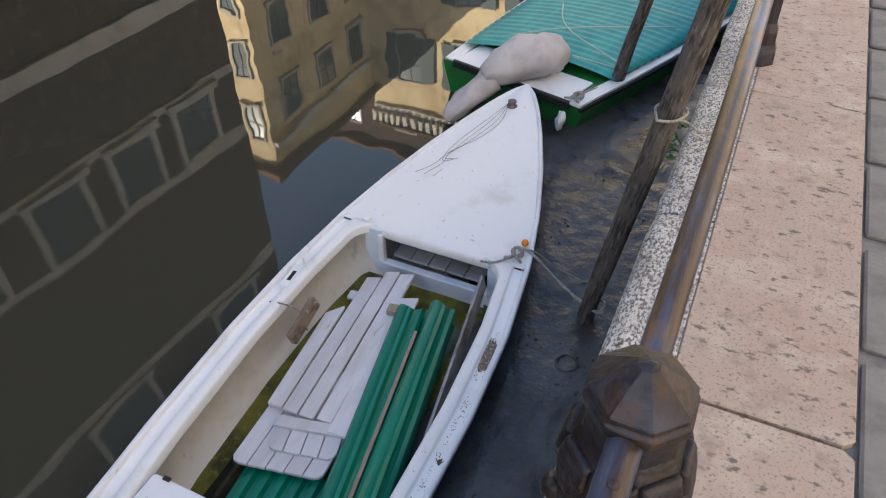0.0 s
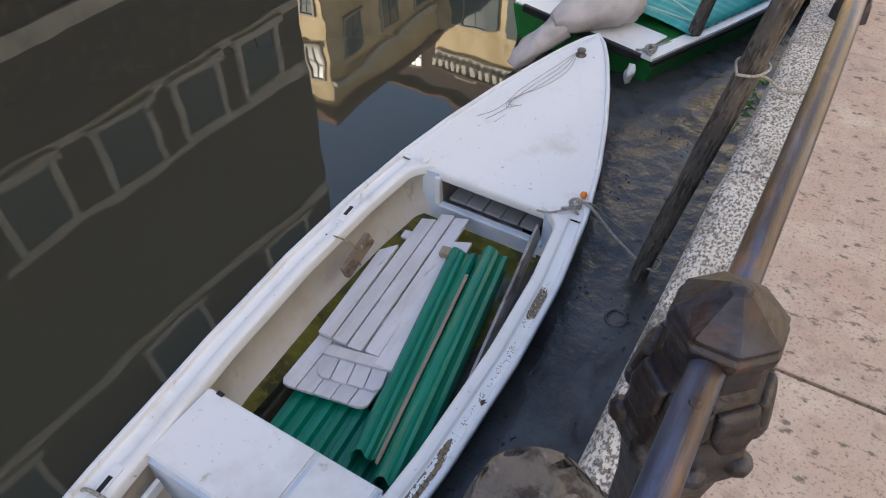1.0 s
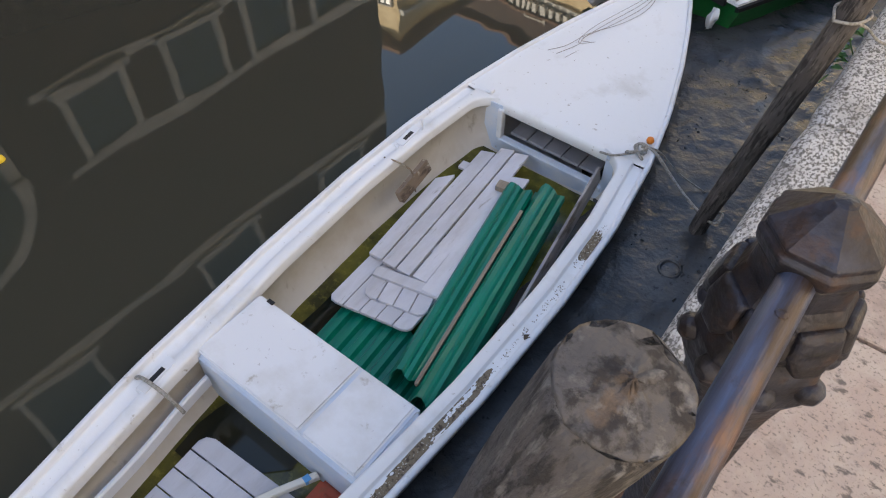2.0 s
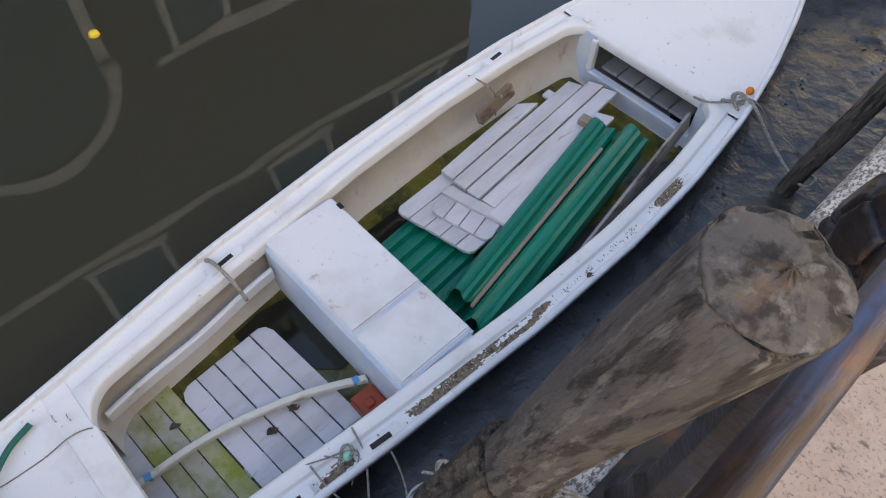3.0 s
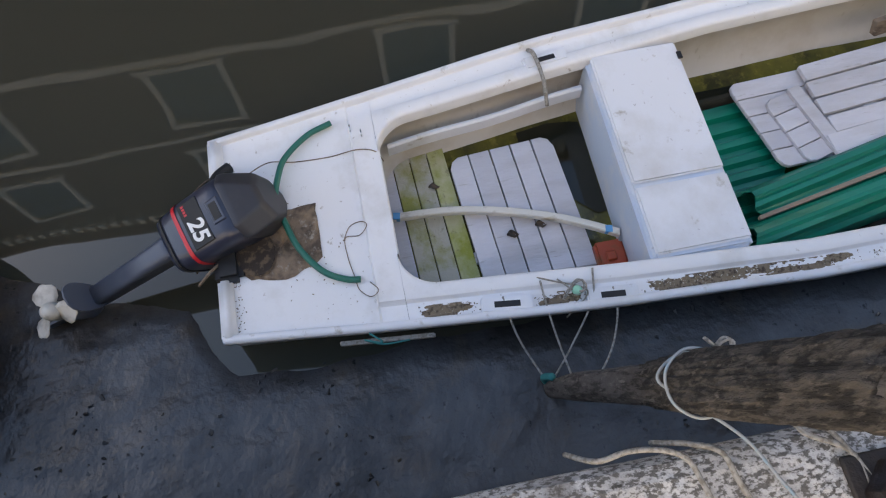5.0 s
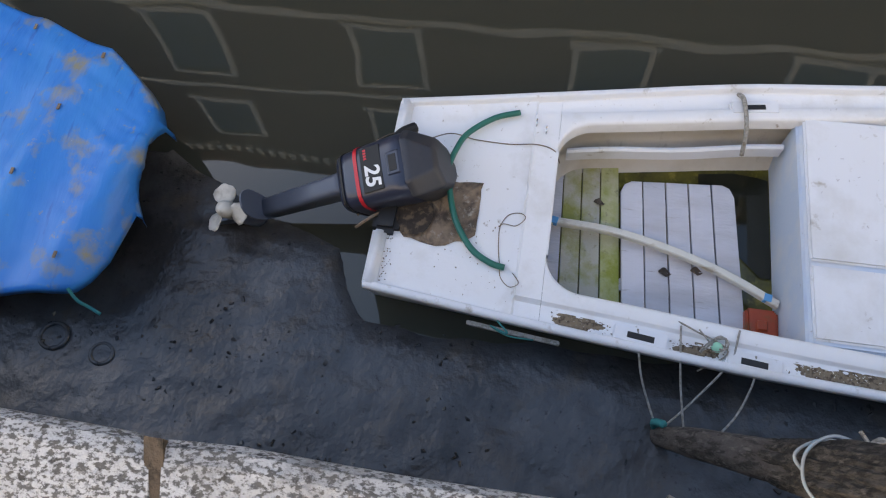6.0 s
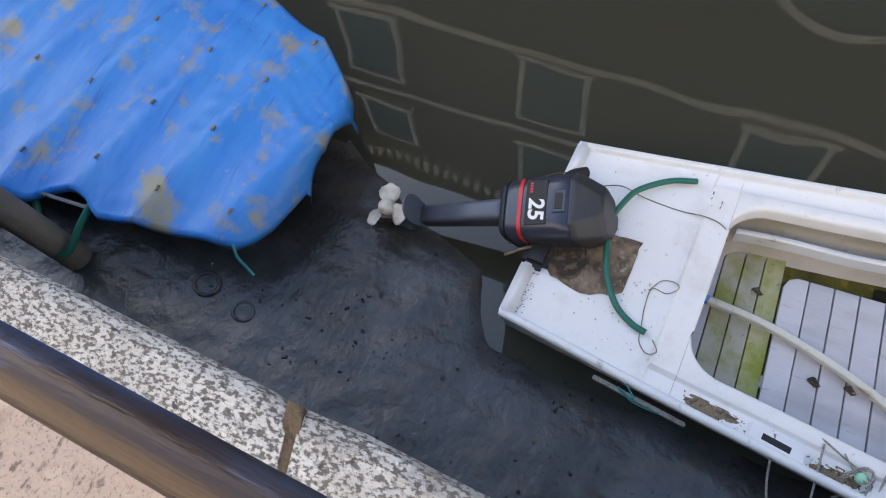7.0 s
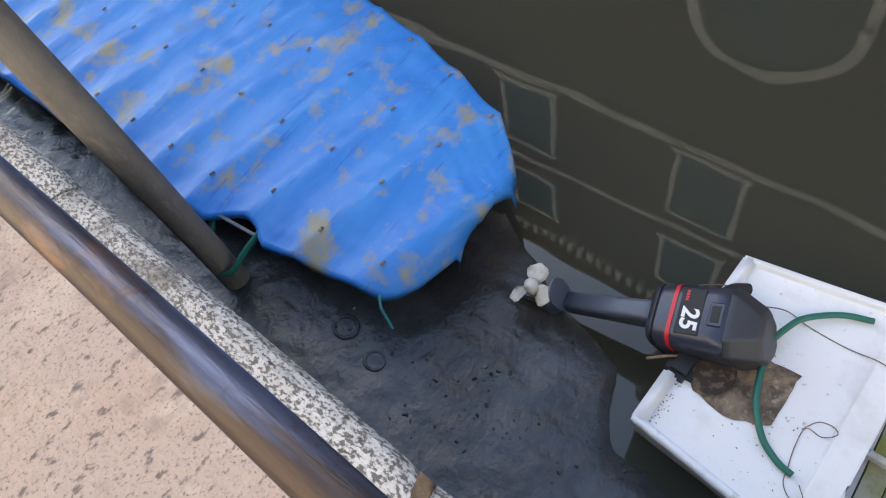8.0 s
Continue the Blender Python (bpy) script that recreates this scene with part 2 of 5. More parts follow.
def boxed(lo, hi, bevel=0.0, m=None, segs=1):
    return box(bmesh.new(), lo, hi, bevel, m, segs)


def loft(bm, rings, closed=False, caps=False):
    """Faces between rows of points; closed: each row is a ring."""
    rows = [[bm.verts.new(p) for p in ring] for ring in rings]
    for a, b in zip(rows, rows[1:]):
        n = len(a)
        for i in range(n if closed else n - 1):
            j = (i + 1) % n
            try:
                bm.faces.new((a[i], a[j], b[j], b[i]))
            except ValueError:
                pass
    if caps:
        bm.faces.new(rows[0][::-1])
        bm.faces.new(rows[-1])
    return bm


def smooth_path(points, steps=6):
    """A Catmull-Rom line through the points."""
    p = [Vector(q) for q in points]
    p = [p[0] * 2 - p[1]] + p + [p[-1] * 2 - p[-2]]
    out = []
    for a, b, c, d in zip(p, p[1:], p[2:], p[3:]):
        for i in range(steps):
            t = i / steps
            out.append(0.5 * (2 * b + (c - a) * t + (2 * a - 5 * b + 4 * c - d) * t * t + (3 * b - a - 3 * c + d) * t**3))
    return out + [p[-2]]


def tube(bm, points, radius, sides=8, rough=0.0, seed=0.0):
    """A round bar along the points; radius a number or one for each point; rough: uneven surface in metres."""
    pts = [Vector(p) for p in points]
    radii = radius if isinstance(radius, (list, tuple)) else [radius] * len(pts)
    rings, side = [], None
    for i, p in enumerate(pts):
        way = (pts[min(i + 1, len(pts) - 1)] - pts[max(i - 1, 0)]).normalized()
        if side is None:
            side = way.orthogonal().normalized()
        side = (side - way * side.dot(way)).normalized()
        up = way.cross(side)
        ring = []
        for k in range(sides):
            a = 2 * math.pi * k / sides
            out = side * math.cos(a) + up * math.sin(a)
            r = radii[i]
            if rough:
                r += rough * noise.noise((p * 3 + out * 2.5) + Vector((seed, 0, 0))) + 0.5 * rough * noise.noise(p * 11 + out * 6 + Vector((0, seed, 0)))
            ring.append(p + out * r)
        rings.append(ring)
    return loft(bm, rings, closed=True, caps=True)


def rope(name, points, radius, mat, label, parent=None, steps=7):
    bm = tube(bmesh.new(), smooth_path(points, steps), radius, 6)
    ob = part(name, bm, mat, parent, label if parent is not None else "", True)
    if parent is None:
        tagged(ob, label, "rope")
    return ob


def crumbs(name, rows, mat, label, category):
    """Many small flat blocks in one mesh; rows of (pose, half length)."""
    verts, faces = [], []
    for m, h in rows:
        n = len(verts)
        verts += [m @ Vector((h * a, h * 0.6 * b, h * 0.25 * c)) for c in (-1, 1) for a, b in ((-1, -1), (1, -0.8), (0.8, 1), (-1, 0.7))]
        faces += [tuple(n + k for k in f) for f in ((3, 2, 1, 0), (4, 5, 6, 7), (0, 1, 5, 4), (1, 2, 6, 5), (2, 3, 7, 6), (3, 0, 4, 7))]
    me = bpy.data.meshes.new("mesh")
    me.from_pydata(verts, [], faces)
    me.materials.append(mat)
    return tagged(new(name, me), label, category, "", "stuff")


def prism(outline, z0, z1, bm=None):
    """An upright block over an outline of (x, y)."""
    bm = bm or bmesh.new()
    return loft(bm, [[(x, y, z0) for x, y in outline], [(x, y, z1) for x, y in outline]], closed=True, caps=True)


# ---- large structure ----
def sheet(name, x0, x1, y0, y1, nx, ny, height, mat, label, category):
    bm = bmesh.new()
    loft(bm, [[(x0 + (x1 - x0) * i / nx, y0 + (y1 - y0) * j / ny, height(x0 + (x1 - x0) * i / nx, y0 + (y1 - y0) * j / ny)) for i in range(nx + 1)] for j in range(ny + 1)])
    return tagged(part(name, bm, mat, None, "", True), label, category, "", "structure")


sheet("ground", -900, 900, -900, 900, 8, 8, lambda x, y: -2.6, MUD_WET, "dark canal bed and ground far round the place", "ground")


def mud_edge(y):
    """How far the bared mud reaches from the quay."""
    if y > -1.2:
        return float(np.interp(y, [-1.2, -0.95, -0.7, -0.48, -0.34, -0.28, -0.2, -0.1, 0.4, 3.4, 4.3, 4.9, 5.2, 9], [-1.45, -1.31, -1.17, -1.14, -1.06, -0.9, -0.79, -0.77, -0.78, -0.84, -1.03, -1.27, -1.5, -1.6])) + 0.007 * math.sin(y * 23) + 0.01 * math.sin(y * 9.5)
    return -1.42


def mud_height(x, y):
    edge = mud_edge(y)
    rise = min(max((x - edge), -0.6), 0.5)
    z = WATER + 0.03 * math.tanh(rise / 0.07) + (0.03 if rise > 0 else 0.5) * rise + min(1.0, abs(rise) / 0.2) * (0.01 * noise.noise((x * 3, y * 2.2, 0)) + 0.009 * noise.noise((x * 11, y * 9, 3)) + 0.009 * max(0, noise.noise((x * 30, y * 27, 5)) - 0.1) - 0.006 * max(0, noise.noise((x * 45, y * 41, 8)) - 0.25))
    return z + 0.03 * max(0, x + 0.3)


sheet("mud_bank", -2.0, -0.1, -6, 9, 90, 560, mud_height, MUD_WET, "bare wet grey mud along the quay at low tide", "mud")

# quay wall of dark wet stones under the kerb
quay = tagged(part("quay_wall", boxed((-0.10, -30, -2.6), (0.6, 45, -0.21)), QUAY_WALL), "dark wet stone quay wall with weed and rust stains", "wall", "", "structure")
stone_meshes = []
for k in range(5):
    stone_meshes.append(finish(boxed((-0.03, -0.30 + 0.02 * k, -0.155), (0.03, 0.30 - 0.012 * k, 0.155), 0.014), QUAY_WALL))
for row in range(3):
    for k in range(16):
        st = new("stone", stone_meshes[(k * 3 + row) % 5])
        st.parent = quay
        st.location = (-0.115 + 0.008 * ((k * 7 + row * 3) % 4), -4.2 + 0.62 * k + 0.3 * (row % 2), -0.39 - 0.32 * row)

# white kerb stones with a rounded outer edge
kerb = group_empty("kerb", "row of pale pitted Istrian stone kerb blocks on the quay edge", "kerb", "", "structure")
JOINTS = [-8.0, -6.3, -4.6, -3.1, -1.72, -0.25, 1.42, 3.02, 4.62, 6.2, 8.0, 10, 12]
for a, b in zip(JOINTS, JOINTS[1:]):
    bm = bmesh.new()
    rings = []
    n = 14
    for i in range(n + 1):
        y = a + 0.006 + (b - a - 0.012) * i / n
        end = 0.018 if i in (0, n) else 0.0
        wob = 0.006 * noise.noise((y * 2.5, a, 0))
        xo = -0.172 + wob + end * 0.5
        sl = lambda x: 0.35 * (x + 0.07) + (0.008 if i == 0 else -0.008) + 0.008 * noise.noise((x * 40, i, 0)) if (i == 0 and a == -0.25) or (i == n and b == -0.25) else 0.0
        rings.append([(0.042, y, -0.21), (0.042, y, -0.001 - end * 0.2), (-0.06, y, 0.0 - end * 0.4), (xo + 0.05, y, -0.004 - end * 0.5), (xo + 0.02, y, -0.016 - end * 0.5), (xo + 0.004, y, -0.04), (xo, y, -0.075), (xo + 0.012, y, -0.21)])
        rings[-1] = [(px, py + sl(px), pz) for px, py, pz in rings[-1]]
    loft(bm, rings, closed=True, caps=True)
    part("kerb_stone", bm, ISTRIA, kerb)

bm = prism([(-0.16, -0.305), (-0.16, -0.265), (0.04, -0.19), (0.04, -0.235)], -0.21, -0.012)
part("joint_fill", bm, MORTAR_DIRT, kerb, "crumbled brown mortar in a broken joint")

# pink paving slabs and a strip of grey trachyte
pavement = tagged(part("pavement", boxed((0.044, -30, -0.6), (5.0, 45, -0.03)), GREY_STONE), "pink and grey stone paving of the quay", "pavement", "", "structure")
SLABS = [-5.6, -3.9, -2.05, 0.3, 2.2, 4.08, 6.1, 8.2, 10.5]
for k, (a, b) in enumerate(zip(SLABS, SLABS[1:])):
    out = []
    cut = 0.028
    x0, x1 = 0.0435, 0.522
    skew = 0.03 * math.sin(k * 2.3)
    for x, y in [(x0, a + 0.005), (x0 + 0.2, a + 0.005 + skew * 0.4), (x1 - cut, a + 0.004 + skew), (x1, a + cut + skew), (x1, b - cut), (x1 - cut, b - 0.005), (x0 + 0.2, b - 0.006), (x0, b - 0.006)]:
        out.append((x, y))
    bm = loft(bmesh.new(), [[(x, y, -0.03) for x, y in out], [(x, y, -0.005) for x, y in out], [(x + (0.004 if x < 0.2 else -0.004), y + (0.004 if y < (a + b) / 2 else -0.004), 0.0) for x, y in out]], closed=True, caps=True)
    part("slab", bm, PINK_STONE, pavement)
grey_meshes = [finish(boxed((-0.17, -0.27 + 0.015 * k, -0.03), (0.17, 0.27 - 0.01 * k, -0.004), 0.008), GREY_STONE) for k in range(4)]
for row in range(4):
    for k in range(24):
        st = new("paving_stone", grey_meshes[(k * 5 + row) % 4])
        st.parent = pavement
        st.location = (0.705 + 0.35 * row, -5.0 + 0.56 * k + 0.27 * (row % 2), 0)

# an unseen wall, added behind to close the quay and limit its light
bm = bmesh.new()
box(bm, (5.0, -40, -0.6), (12, 50, 10))
tagged(part("wall_east", bm, PLASTER), "unseen plain plaster wall added along the quay to limit the light", "wall", "", "structure")


# ---- houses across the canal, which the water mirrors ----
def window(parent, m, w, h, trim, shutters=False, arch=False):
    """A window in a wall whose face is the plane y = 0 of m, x along it; w, h clear size, its foot at z = 0."""
    win = part("window", boxed((-w / 2, -0.01, 0), (w / 2, 0.012, h), 0.0, m), WINDOW_DARK, parent)
    fw = 0.1
    bm = bmesh.new()
    box(bm, (-w / 2 - fw, -0.01, -fw), (-w / 2, 0.07, h + fw), 0.01, m)
    box(bm, (w / 2, -0.01, -fw), (w / 2 + fw, 0.07, h + fw), 0.01, m)
    box(bm, (-w / 2, -0.01, h), (w / 2, 0.07, h + fw), 0.01, m)
    part("window_frame", bm, trim, win)
    part("window_sill", boxed((-w / 2 - fw - 0.06, -0.01, -fw - 0.03), (w / 2 + fw + 0.06, 0.13, -0.005), 0.01, m), trim, win)
    bm = bmesh.new()
    box(bm, (-0.025, 0.0, 0.01), (0.025, 0.035, h - 0.01), 0, m)
    box(bm, (-w / 2 + 0.005, 0.0, h * 0.55), (w / 2 - 0.005, 0.03, h * 0.55 + 0.04), 0, m)
    part("glazing_bar", bm, SHUTTER, win)
    if shutters:
        for s in (-1, 1):
            part("shutter", boxed((s * (w / 2 + 0.02) if s > 0 else -w - 0.02, 0.075, 0.01), (w + 0.02 if s > 0 else -w / 2 - 0.02, 0.11, h - 0.01), 0.008, m), SHUTTER, win)
    return win


FAR = -7.5
house = group_empty("brick_house", "old dark red brick canal house with pale stone bands", "house")
part("wall", boxed((FAR - 9, -45, -2.6), (FAR, 8.65, 9.3)), BRICK_RED, house)
part("roof", loft(bmesh.new(), [[(FAR + 0.4, y, 9.45), (FAR + 0.4, y, 9.53), (FAR - 4.5, y, 11.0), (FAR - 9.5, y, 9.55), (FAR - 9.5, y, 9.4)] for y in (-45.3, 8.95)], closed=True, caps=True), ROOF_TILE, house)
bm = bmesh.new()
for k in range(180):
    box(bm, (FAR, -36 + 0.25 * k, 9.15), (FAR + 0.22, -36 + 0.25 * k + 0.12, 9.44))
part("eave_bracket", bm, STONE_TRIM, house, "row of small stone brackets under the eave")
east_face = lambda y, z: Matrix.Translation((FAR, y, z)) @ pose(0, 0, 0, 0, 0, -90)
for z0, z1, d, y0 in ((-0.35, -0.12, 0.07, -36), (1.0, 1.14, 0.05, 2.9), (2.13, 2.29, 0.05, 2.9), (4.72, 4.9, 0.07, -36), (6.85, 6.99, 0.05, -36)):
    part("string_course", boxed((FAR - 0.02, y0, z0), (FAR + d, 8.6, z1), 0.01), STONE_TRIM, house)
for y in (-13.0, -9.6, -5.95, -2.35, 1.35, 4.6, 7.3):
    window(house, east_face(y, 5.02), 1.05, 1.42, STONE_TRIM)
    window(house, east_face(y, 7.35), 1.0, 1.3, STONE_TRIM)
for y in (3.6, 5.05, 6.35, 7.62):
    window(house, east_face(y, 1.2), 0.72, 0.88, STONE_TRIM)


def water_gate(y, r, top):
    """A round-headed water gate with a pale stone surround."""
    bm = bmesh.new()
    spring = top - r
    outer, inner = [], []
    for k in range(25):
        a = math.pi * k / 24
        inner.append((FAR + 0.09, y + r * math.cos(a), spring + r * math.sin(a)))
        outer.append((FAR + 0.09, y + (r + 0.15) * math.cos(a), spring + (r + 0.15) * math.sin(a)))
    inner = [(FAR + 0.09, y + r, -1.2)] + inner + [(FAR + 0.09, y - r, -1.2)]
    outer = [(FAR + 0.09, y + r + 0.15, -1.2)] + outer + [(FAR + 0.09, y - r - 0.15, -1.2)]
    back = lambda pts: [(FAR - 0.02, b, c) for a, b, c in pts]
    loft(bm, [back(inner), inner, outer, back(outer)])
    gate = part("water_gate", bm, STONE_TRIM, house, "round-headed pale stone door surround")
    bm = bmesh.new()
    pts = [bm.verts.new((FAR + 0.012, b, c)) for a, b, c in inner]
    bm.faces.new(pts)
    part("door_leaf", bm, SHUTTER, gate)
    bm = bmesh.new()
    for k in range(-3, 4):
        x = k * r / 4
        box(bm, (FAR + 0.02, y + x - 0.012, 0.2), (FAR + 0.045, y + x + 0.012, spring + math.sqrt(max(r * r - x * x, 0.01)) - 0.02))
    part("grille", bm, SHUTTER, gate)
    for s in (-1, 1):
        part("keystone", boxed((FAR + 0.05, y + s * (r + 0.08) - 0.1, spring - 0.12), (FAR + 0.16, y + s * (r + 0.08) + 0.1, spring + 0.02), 0.02), STONE_TRIM, gate)
    return gate


water_gate(-2.05, 1.0, 2.95)
water_gate(1.25, 1.0, 2.95)

# ochre houses at the bend of the canal
ochre = group_empty("ochre_house", "sunlit ochre rendered house with white-framed windows", "house")
part("wall", boxed((-24, 18, -2.6), (-15.4, 32, 11.2)), OCHRE, ochre)
part("roof", boxed((-24.3, 17.6, 11.2), (-15.0, 32.2, 11.5), 0.05), ROOF_TILE, ochre)
south = lambda x, y, z: Matrix.Translation((x, y, z)) @ pose(0, 0, 0, 0, 0, 180)
for z in (0.9, 3.9, 6.3, 8.6):
    window(ochre, south(-16.0, 18, z), 0.55, 1.25, PLASTER)
    window(ochre, south(-18.6, 18, z), 0.9, 1.5, PLASTER)
side = lambda y, z: Matrix.Translation((-15.4, y, z)) @ pose(0, 0, 0, 0, 0, -90)
for z in (2.2, 5.2, 8.0):
    for y in (19.6, 22.0, 24.3):
        window(ochre, side(y, z), 1.0, 1.5, PLASTER)
part("string_course", boxed((-15.42, 18.02, 9.9), (-15.2, 25.4, 10.15), 0.02), STONE_TRIM, ochre)

palazzo = group_empty("yellow_house", "sunlit yellow canal house with dark shuttered windows and a cornice", "house")
part("wall", boxed((-15.38, 25.5, -2.6), (-2, 34, 12.3)), OCHRE, palazzo)
part("roof", loft(bmesh.new(), [[(x, 25.0, 12.9), (x, 25.0, 13.0), (x, 29, 14.2), (x, 34.2, 12.9)] for x in (-15.36, -1.8)], closed=True, caps=True), ROOF_TILE, palazzo)
bm = bmesh.new()
for k in range(40):
    box(bm, (-15.3 + 0.33 * k, 25.1, 12.35), (-15.3 + 0.33 * k + 0.17, 25.5, 12.85))
part("cornice_bracket", bm, STONE_TRIM, palazzo, "row of stone cornice brackets")
part("string_course", boxed((-15.3, 25.35, 12.1), (-2, 25.52, 12.32), 0.02), STONE_TRIM, palazzo)
for z in (1.0, 4.6, 8.5):
    for x in (-13.4, -10.7, -8.0, -5.4):
        window(palazzo, south(x, 25.5, z), 1.15, 2.2, PLASTER, shutters=(z > 4))

# added block: dark brick colour stands in for the shade on an upper wall
tower = group_empty("dark_house", "tall block added behind the ochre houses, a wall's shade put into its dark brick colour", "house")
part("wall", boxed((-23.5, 27, -2.6), (-12.5, 33.5, 15.6)), BRICK_RED, tower)
part("roof", loft(bmesh.new(), [[(x, 26.6, 15.6), (x, 26.6, 15.75), (x, 30, 17), (x, 34, 15.6)] for x in (-23.9, -12.2)], closed=True, caps=True), ROOF_TILE, tower)
for x in (-20.5, -17.6, -14.6):
    window(tower, south(x, 27, 13.2), 0.8, 1.2, PLASTER)

# ---- the iron railing ----
def railing_post(m):
    post = group_empty("railing_post", "rusty cast iron railing post with an octagonal cap", "railing post", "railing posts")
    octo = lambda r, z, t=math.pi / 8: [(r * math.cos(t + math.pi / 4 * k), r * math.sin(t + math.pi / 4 * k), z) for k in range(8)]
    bm = loft(bmesh.new(), [octo(0.048, 1.03), octo(0.054, 1.036), octo(0.056, 1.05), octo(0.051, 1.055), octo(0.0525, 1.062), octo(0.011, 1.094), octo(0.002, 1.096)], closed=True, caps=True)
    part("cap", bm, IRON, post, "faceted octagonal cap")
    prof = [(0.048, 1.03), (0.05, 1.0), (0.062, 0.975), (0.066, 0.94), (0.06, 0.93), (0.07, 0.9), (0.072, 0.86), (0.06, 0.83), (0.056, 0.8), (0.052, 0.76), (0.046, 0.4), (0.05, 0.2), (0.066, 0.16), (0.07, 0.1), (0.085, 0.06), (0.09, 0.0)]
    part("shaft", loft(bmesh.new(), [octo(r, z) for r, z in prof], closed=True, caps=True), IRON, post)
    part("base_plate", boxed((-0.1, -0.1, 0.001), (0.06, 0.34, 0.014), 0.004), material("rusty_plate", (0.028, 0.022, 0.02), 0.7, spots=[((0.1, 0.035, 0.012), 16, 0.56, 0.68, E1), ((0.012, 0.01, 0.01), 8, 0.45, 0.65, E1)], bump=0.5, bump_scale=60), post, "dark rusty iron foot plate")
    for k in range(8):
        a = math.pi / 4 * k
        q = Matrix.Rotation(a, 4, "Z") @ pose(0.06, 0, 0.955, 0, -12, 0)
        bm = bmesh.new()
        loft(bm, [[q @ Vector((d, y, z)) for y, z in ((-0.022 * s, 0.03 * s), (0.022 * s, 0.03 * s), (0.026 * s, 0.0), (0.012 * s, -0.028 * s), (-0.012 * s, -0.028 * s), (-0.026 * s, 0.0))] for d, s in ((-0.01, 1.0), (0.005, 1.0), (0.009, 0.8))], closed=True, caps=True)
        part("shield", bm, IRON, post)
        part("boss", loft(bmesh.new(), [[Matrix.Rotation(a + math.pi / 8, 4, "Z") @ Vector((0.058 + d, r * math.cos(b), 0.885 + r * math.sin(b))) for b in [i * math.pi / 4 for i in range(8)]] for d, r in ((0, 0.017), (0.016, 0.016), (0.024, 0.008))], closed=True, caps=True), IRON, post)
    for ob in post.children:
        md = ob.modifiers.new("soft_edges", "BEVEL")
        md.width, md.segments, md.limit_method = 0.0025, 2, "ANGLE"
    post.matrix_basis = m
    return post


first_post = railing_post(pose(0, 1.29, 0))
other_post = copy_thing(first_post, pose(0.02, 4.42, 0))
bm = bmesh.new()
pts = [(0.0 + 0.0015 * math.sin(k), -3.6 + 0.2 * k, 1.03 + 0.001 * math.sin(k * 1.7)) for k in range(64)]
tube(bm, pts, 0.0168, 24)
rail = part("handrail", bm, PIPE, None, "", True)
tagged(rail, "worn brown steel pipe handrail, blue highlights put into its colour", "handrail")
part("rivet", loft(bmesh.new(), [[(r * math.cos(a), r * math.sin(a) + 1.19, 1.0458 + h) for a in [i * math.pi / 4 for i in range(8)]] for r, h in ((0.006, 0), (0.005, 0.002), (0.002, 0.003))], closed=True, caps=True), PIPE, rail)
# a post of the far end, outside the view, carries the other end of the pipe
end_post = copy_thing(first_post, pose(0.0, -2.75, 0))
for post in (other_post, end_post):
    for ob in [o for o in post.children if o.name.startswith("base_plate")]:
        bpy.data.objects.remove(ob)


# ---- mooring piles ----
def pile(name, points, radii, label, mat=TIMBER, rough=0.012, seed=0.0, end=True):
    ob = group_empty(name, label, "mooring pile", "mooring piles")
    p = smooth_path(points, 26)
    rr = [float(np.interp(i / (len(p) - 1), np.linspace(0, 1, len(radii)), radii)) for i in range(len(p))]
    rings = []
    sid = None
    for i, q in enumerate(p):
        way = (p[min(i + 1, len(p) - 1)] - p[max(i - 1, 0)]).normalized()
        sid = (sid or way.orthogonal()).normalized()
        sid = (sid - way * sid.dot(way)).normalized()
        up = way.cross(sid)
        ring = []
        for k in range(56):
            a = 2 * math.pi * k / 56
            out = sid * math.cos(a) + up * math.sin(a)
            groove = abs(noise.noise((out.x * 7 + seed, out.y * 7, q.z * 1.6))) + 0.6 * abs(noise.noise((out.x * 17, out.y * 17 + seed, q.z * 5)))
            lump = noise.noise((out.x * 1.5 + seed, out.y * 1.5, q.z * 2.5))
            ring.append(q + out * (rr[i] + rough * (0.7 * lump - 0.9 * (0.35 - groove if groove < 0.35 else 0.0))))
        rings.append(ring)
    axis = Matrix.Translation(p[0]) @ (p[-1] - p[len(p) // 2]).to_track_quat("Z", "Y").to_matrix().to_4x4()
    back = axis.inverted()
    trunk = part("trunk", loft(bmesh.new(), [[back @ q for q in ring] for ring in rings], closed=True, caps=True), mat, ob, "", True)
    trunk.matrix_basis = axis
    if end:
        way = (p[-1] - p[-2]).normalized()
        s = way.orthogonal().normalized()
        u = way.cross(s)
        rings = []
        for f in (0.985, 0.93, 0.75, 0.5, 0.25, 0.05):
            rings.append([p[-1] + way * (0.004 + 0.012 * (1 - f) + 0.006 * noise.noise((f * 5, math.cos(a) * 3, math.sin(a) * 3 + seed))) + (s * math.cos(a) + u * math.sin(a)) * rr[-1] * f for a in [2 * math.pi * i / 28 for i in range(28)]])
        part("sawn_end", loft(bmesh.new(), rings, closed=True, caps=True), END_GRAIN, ob, "grey weathered sawn end grain", True)
    return ob


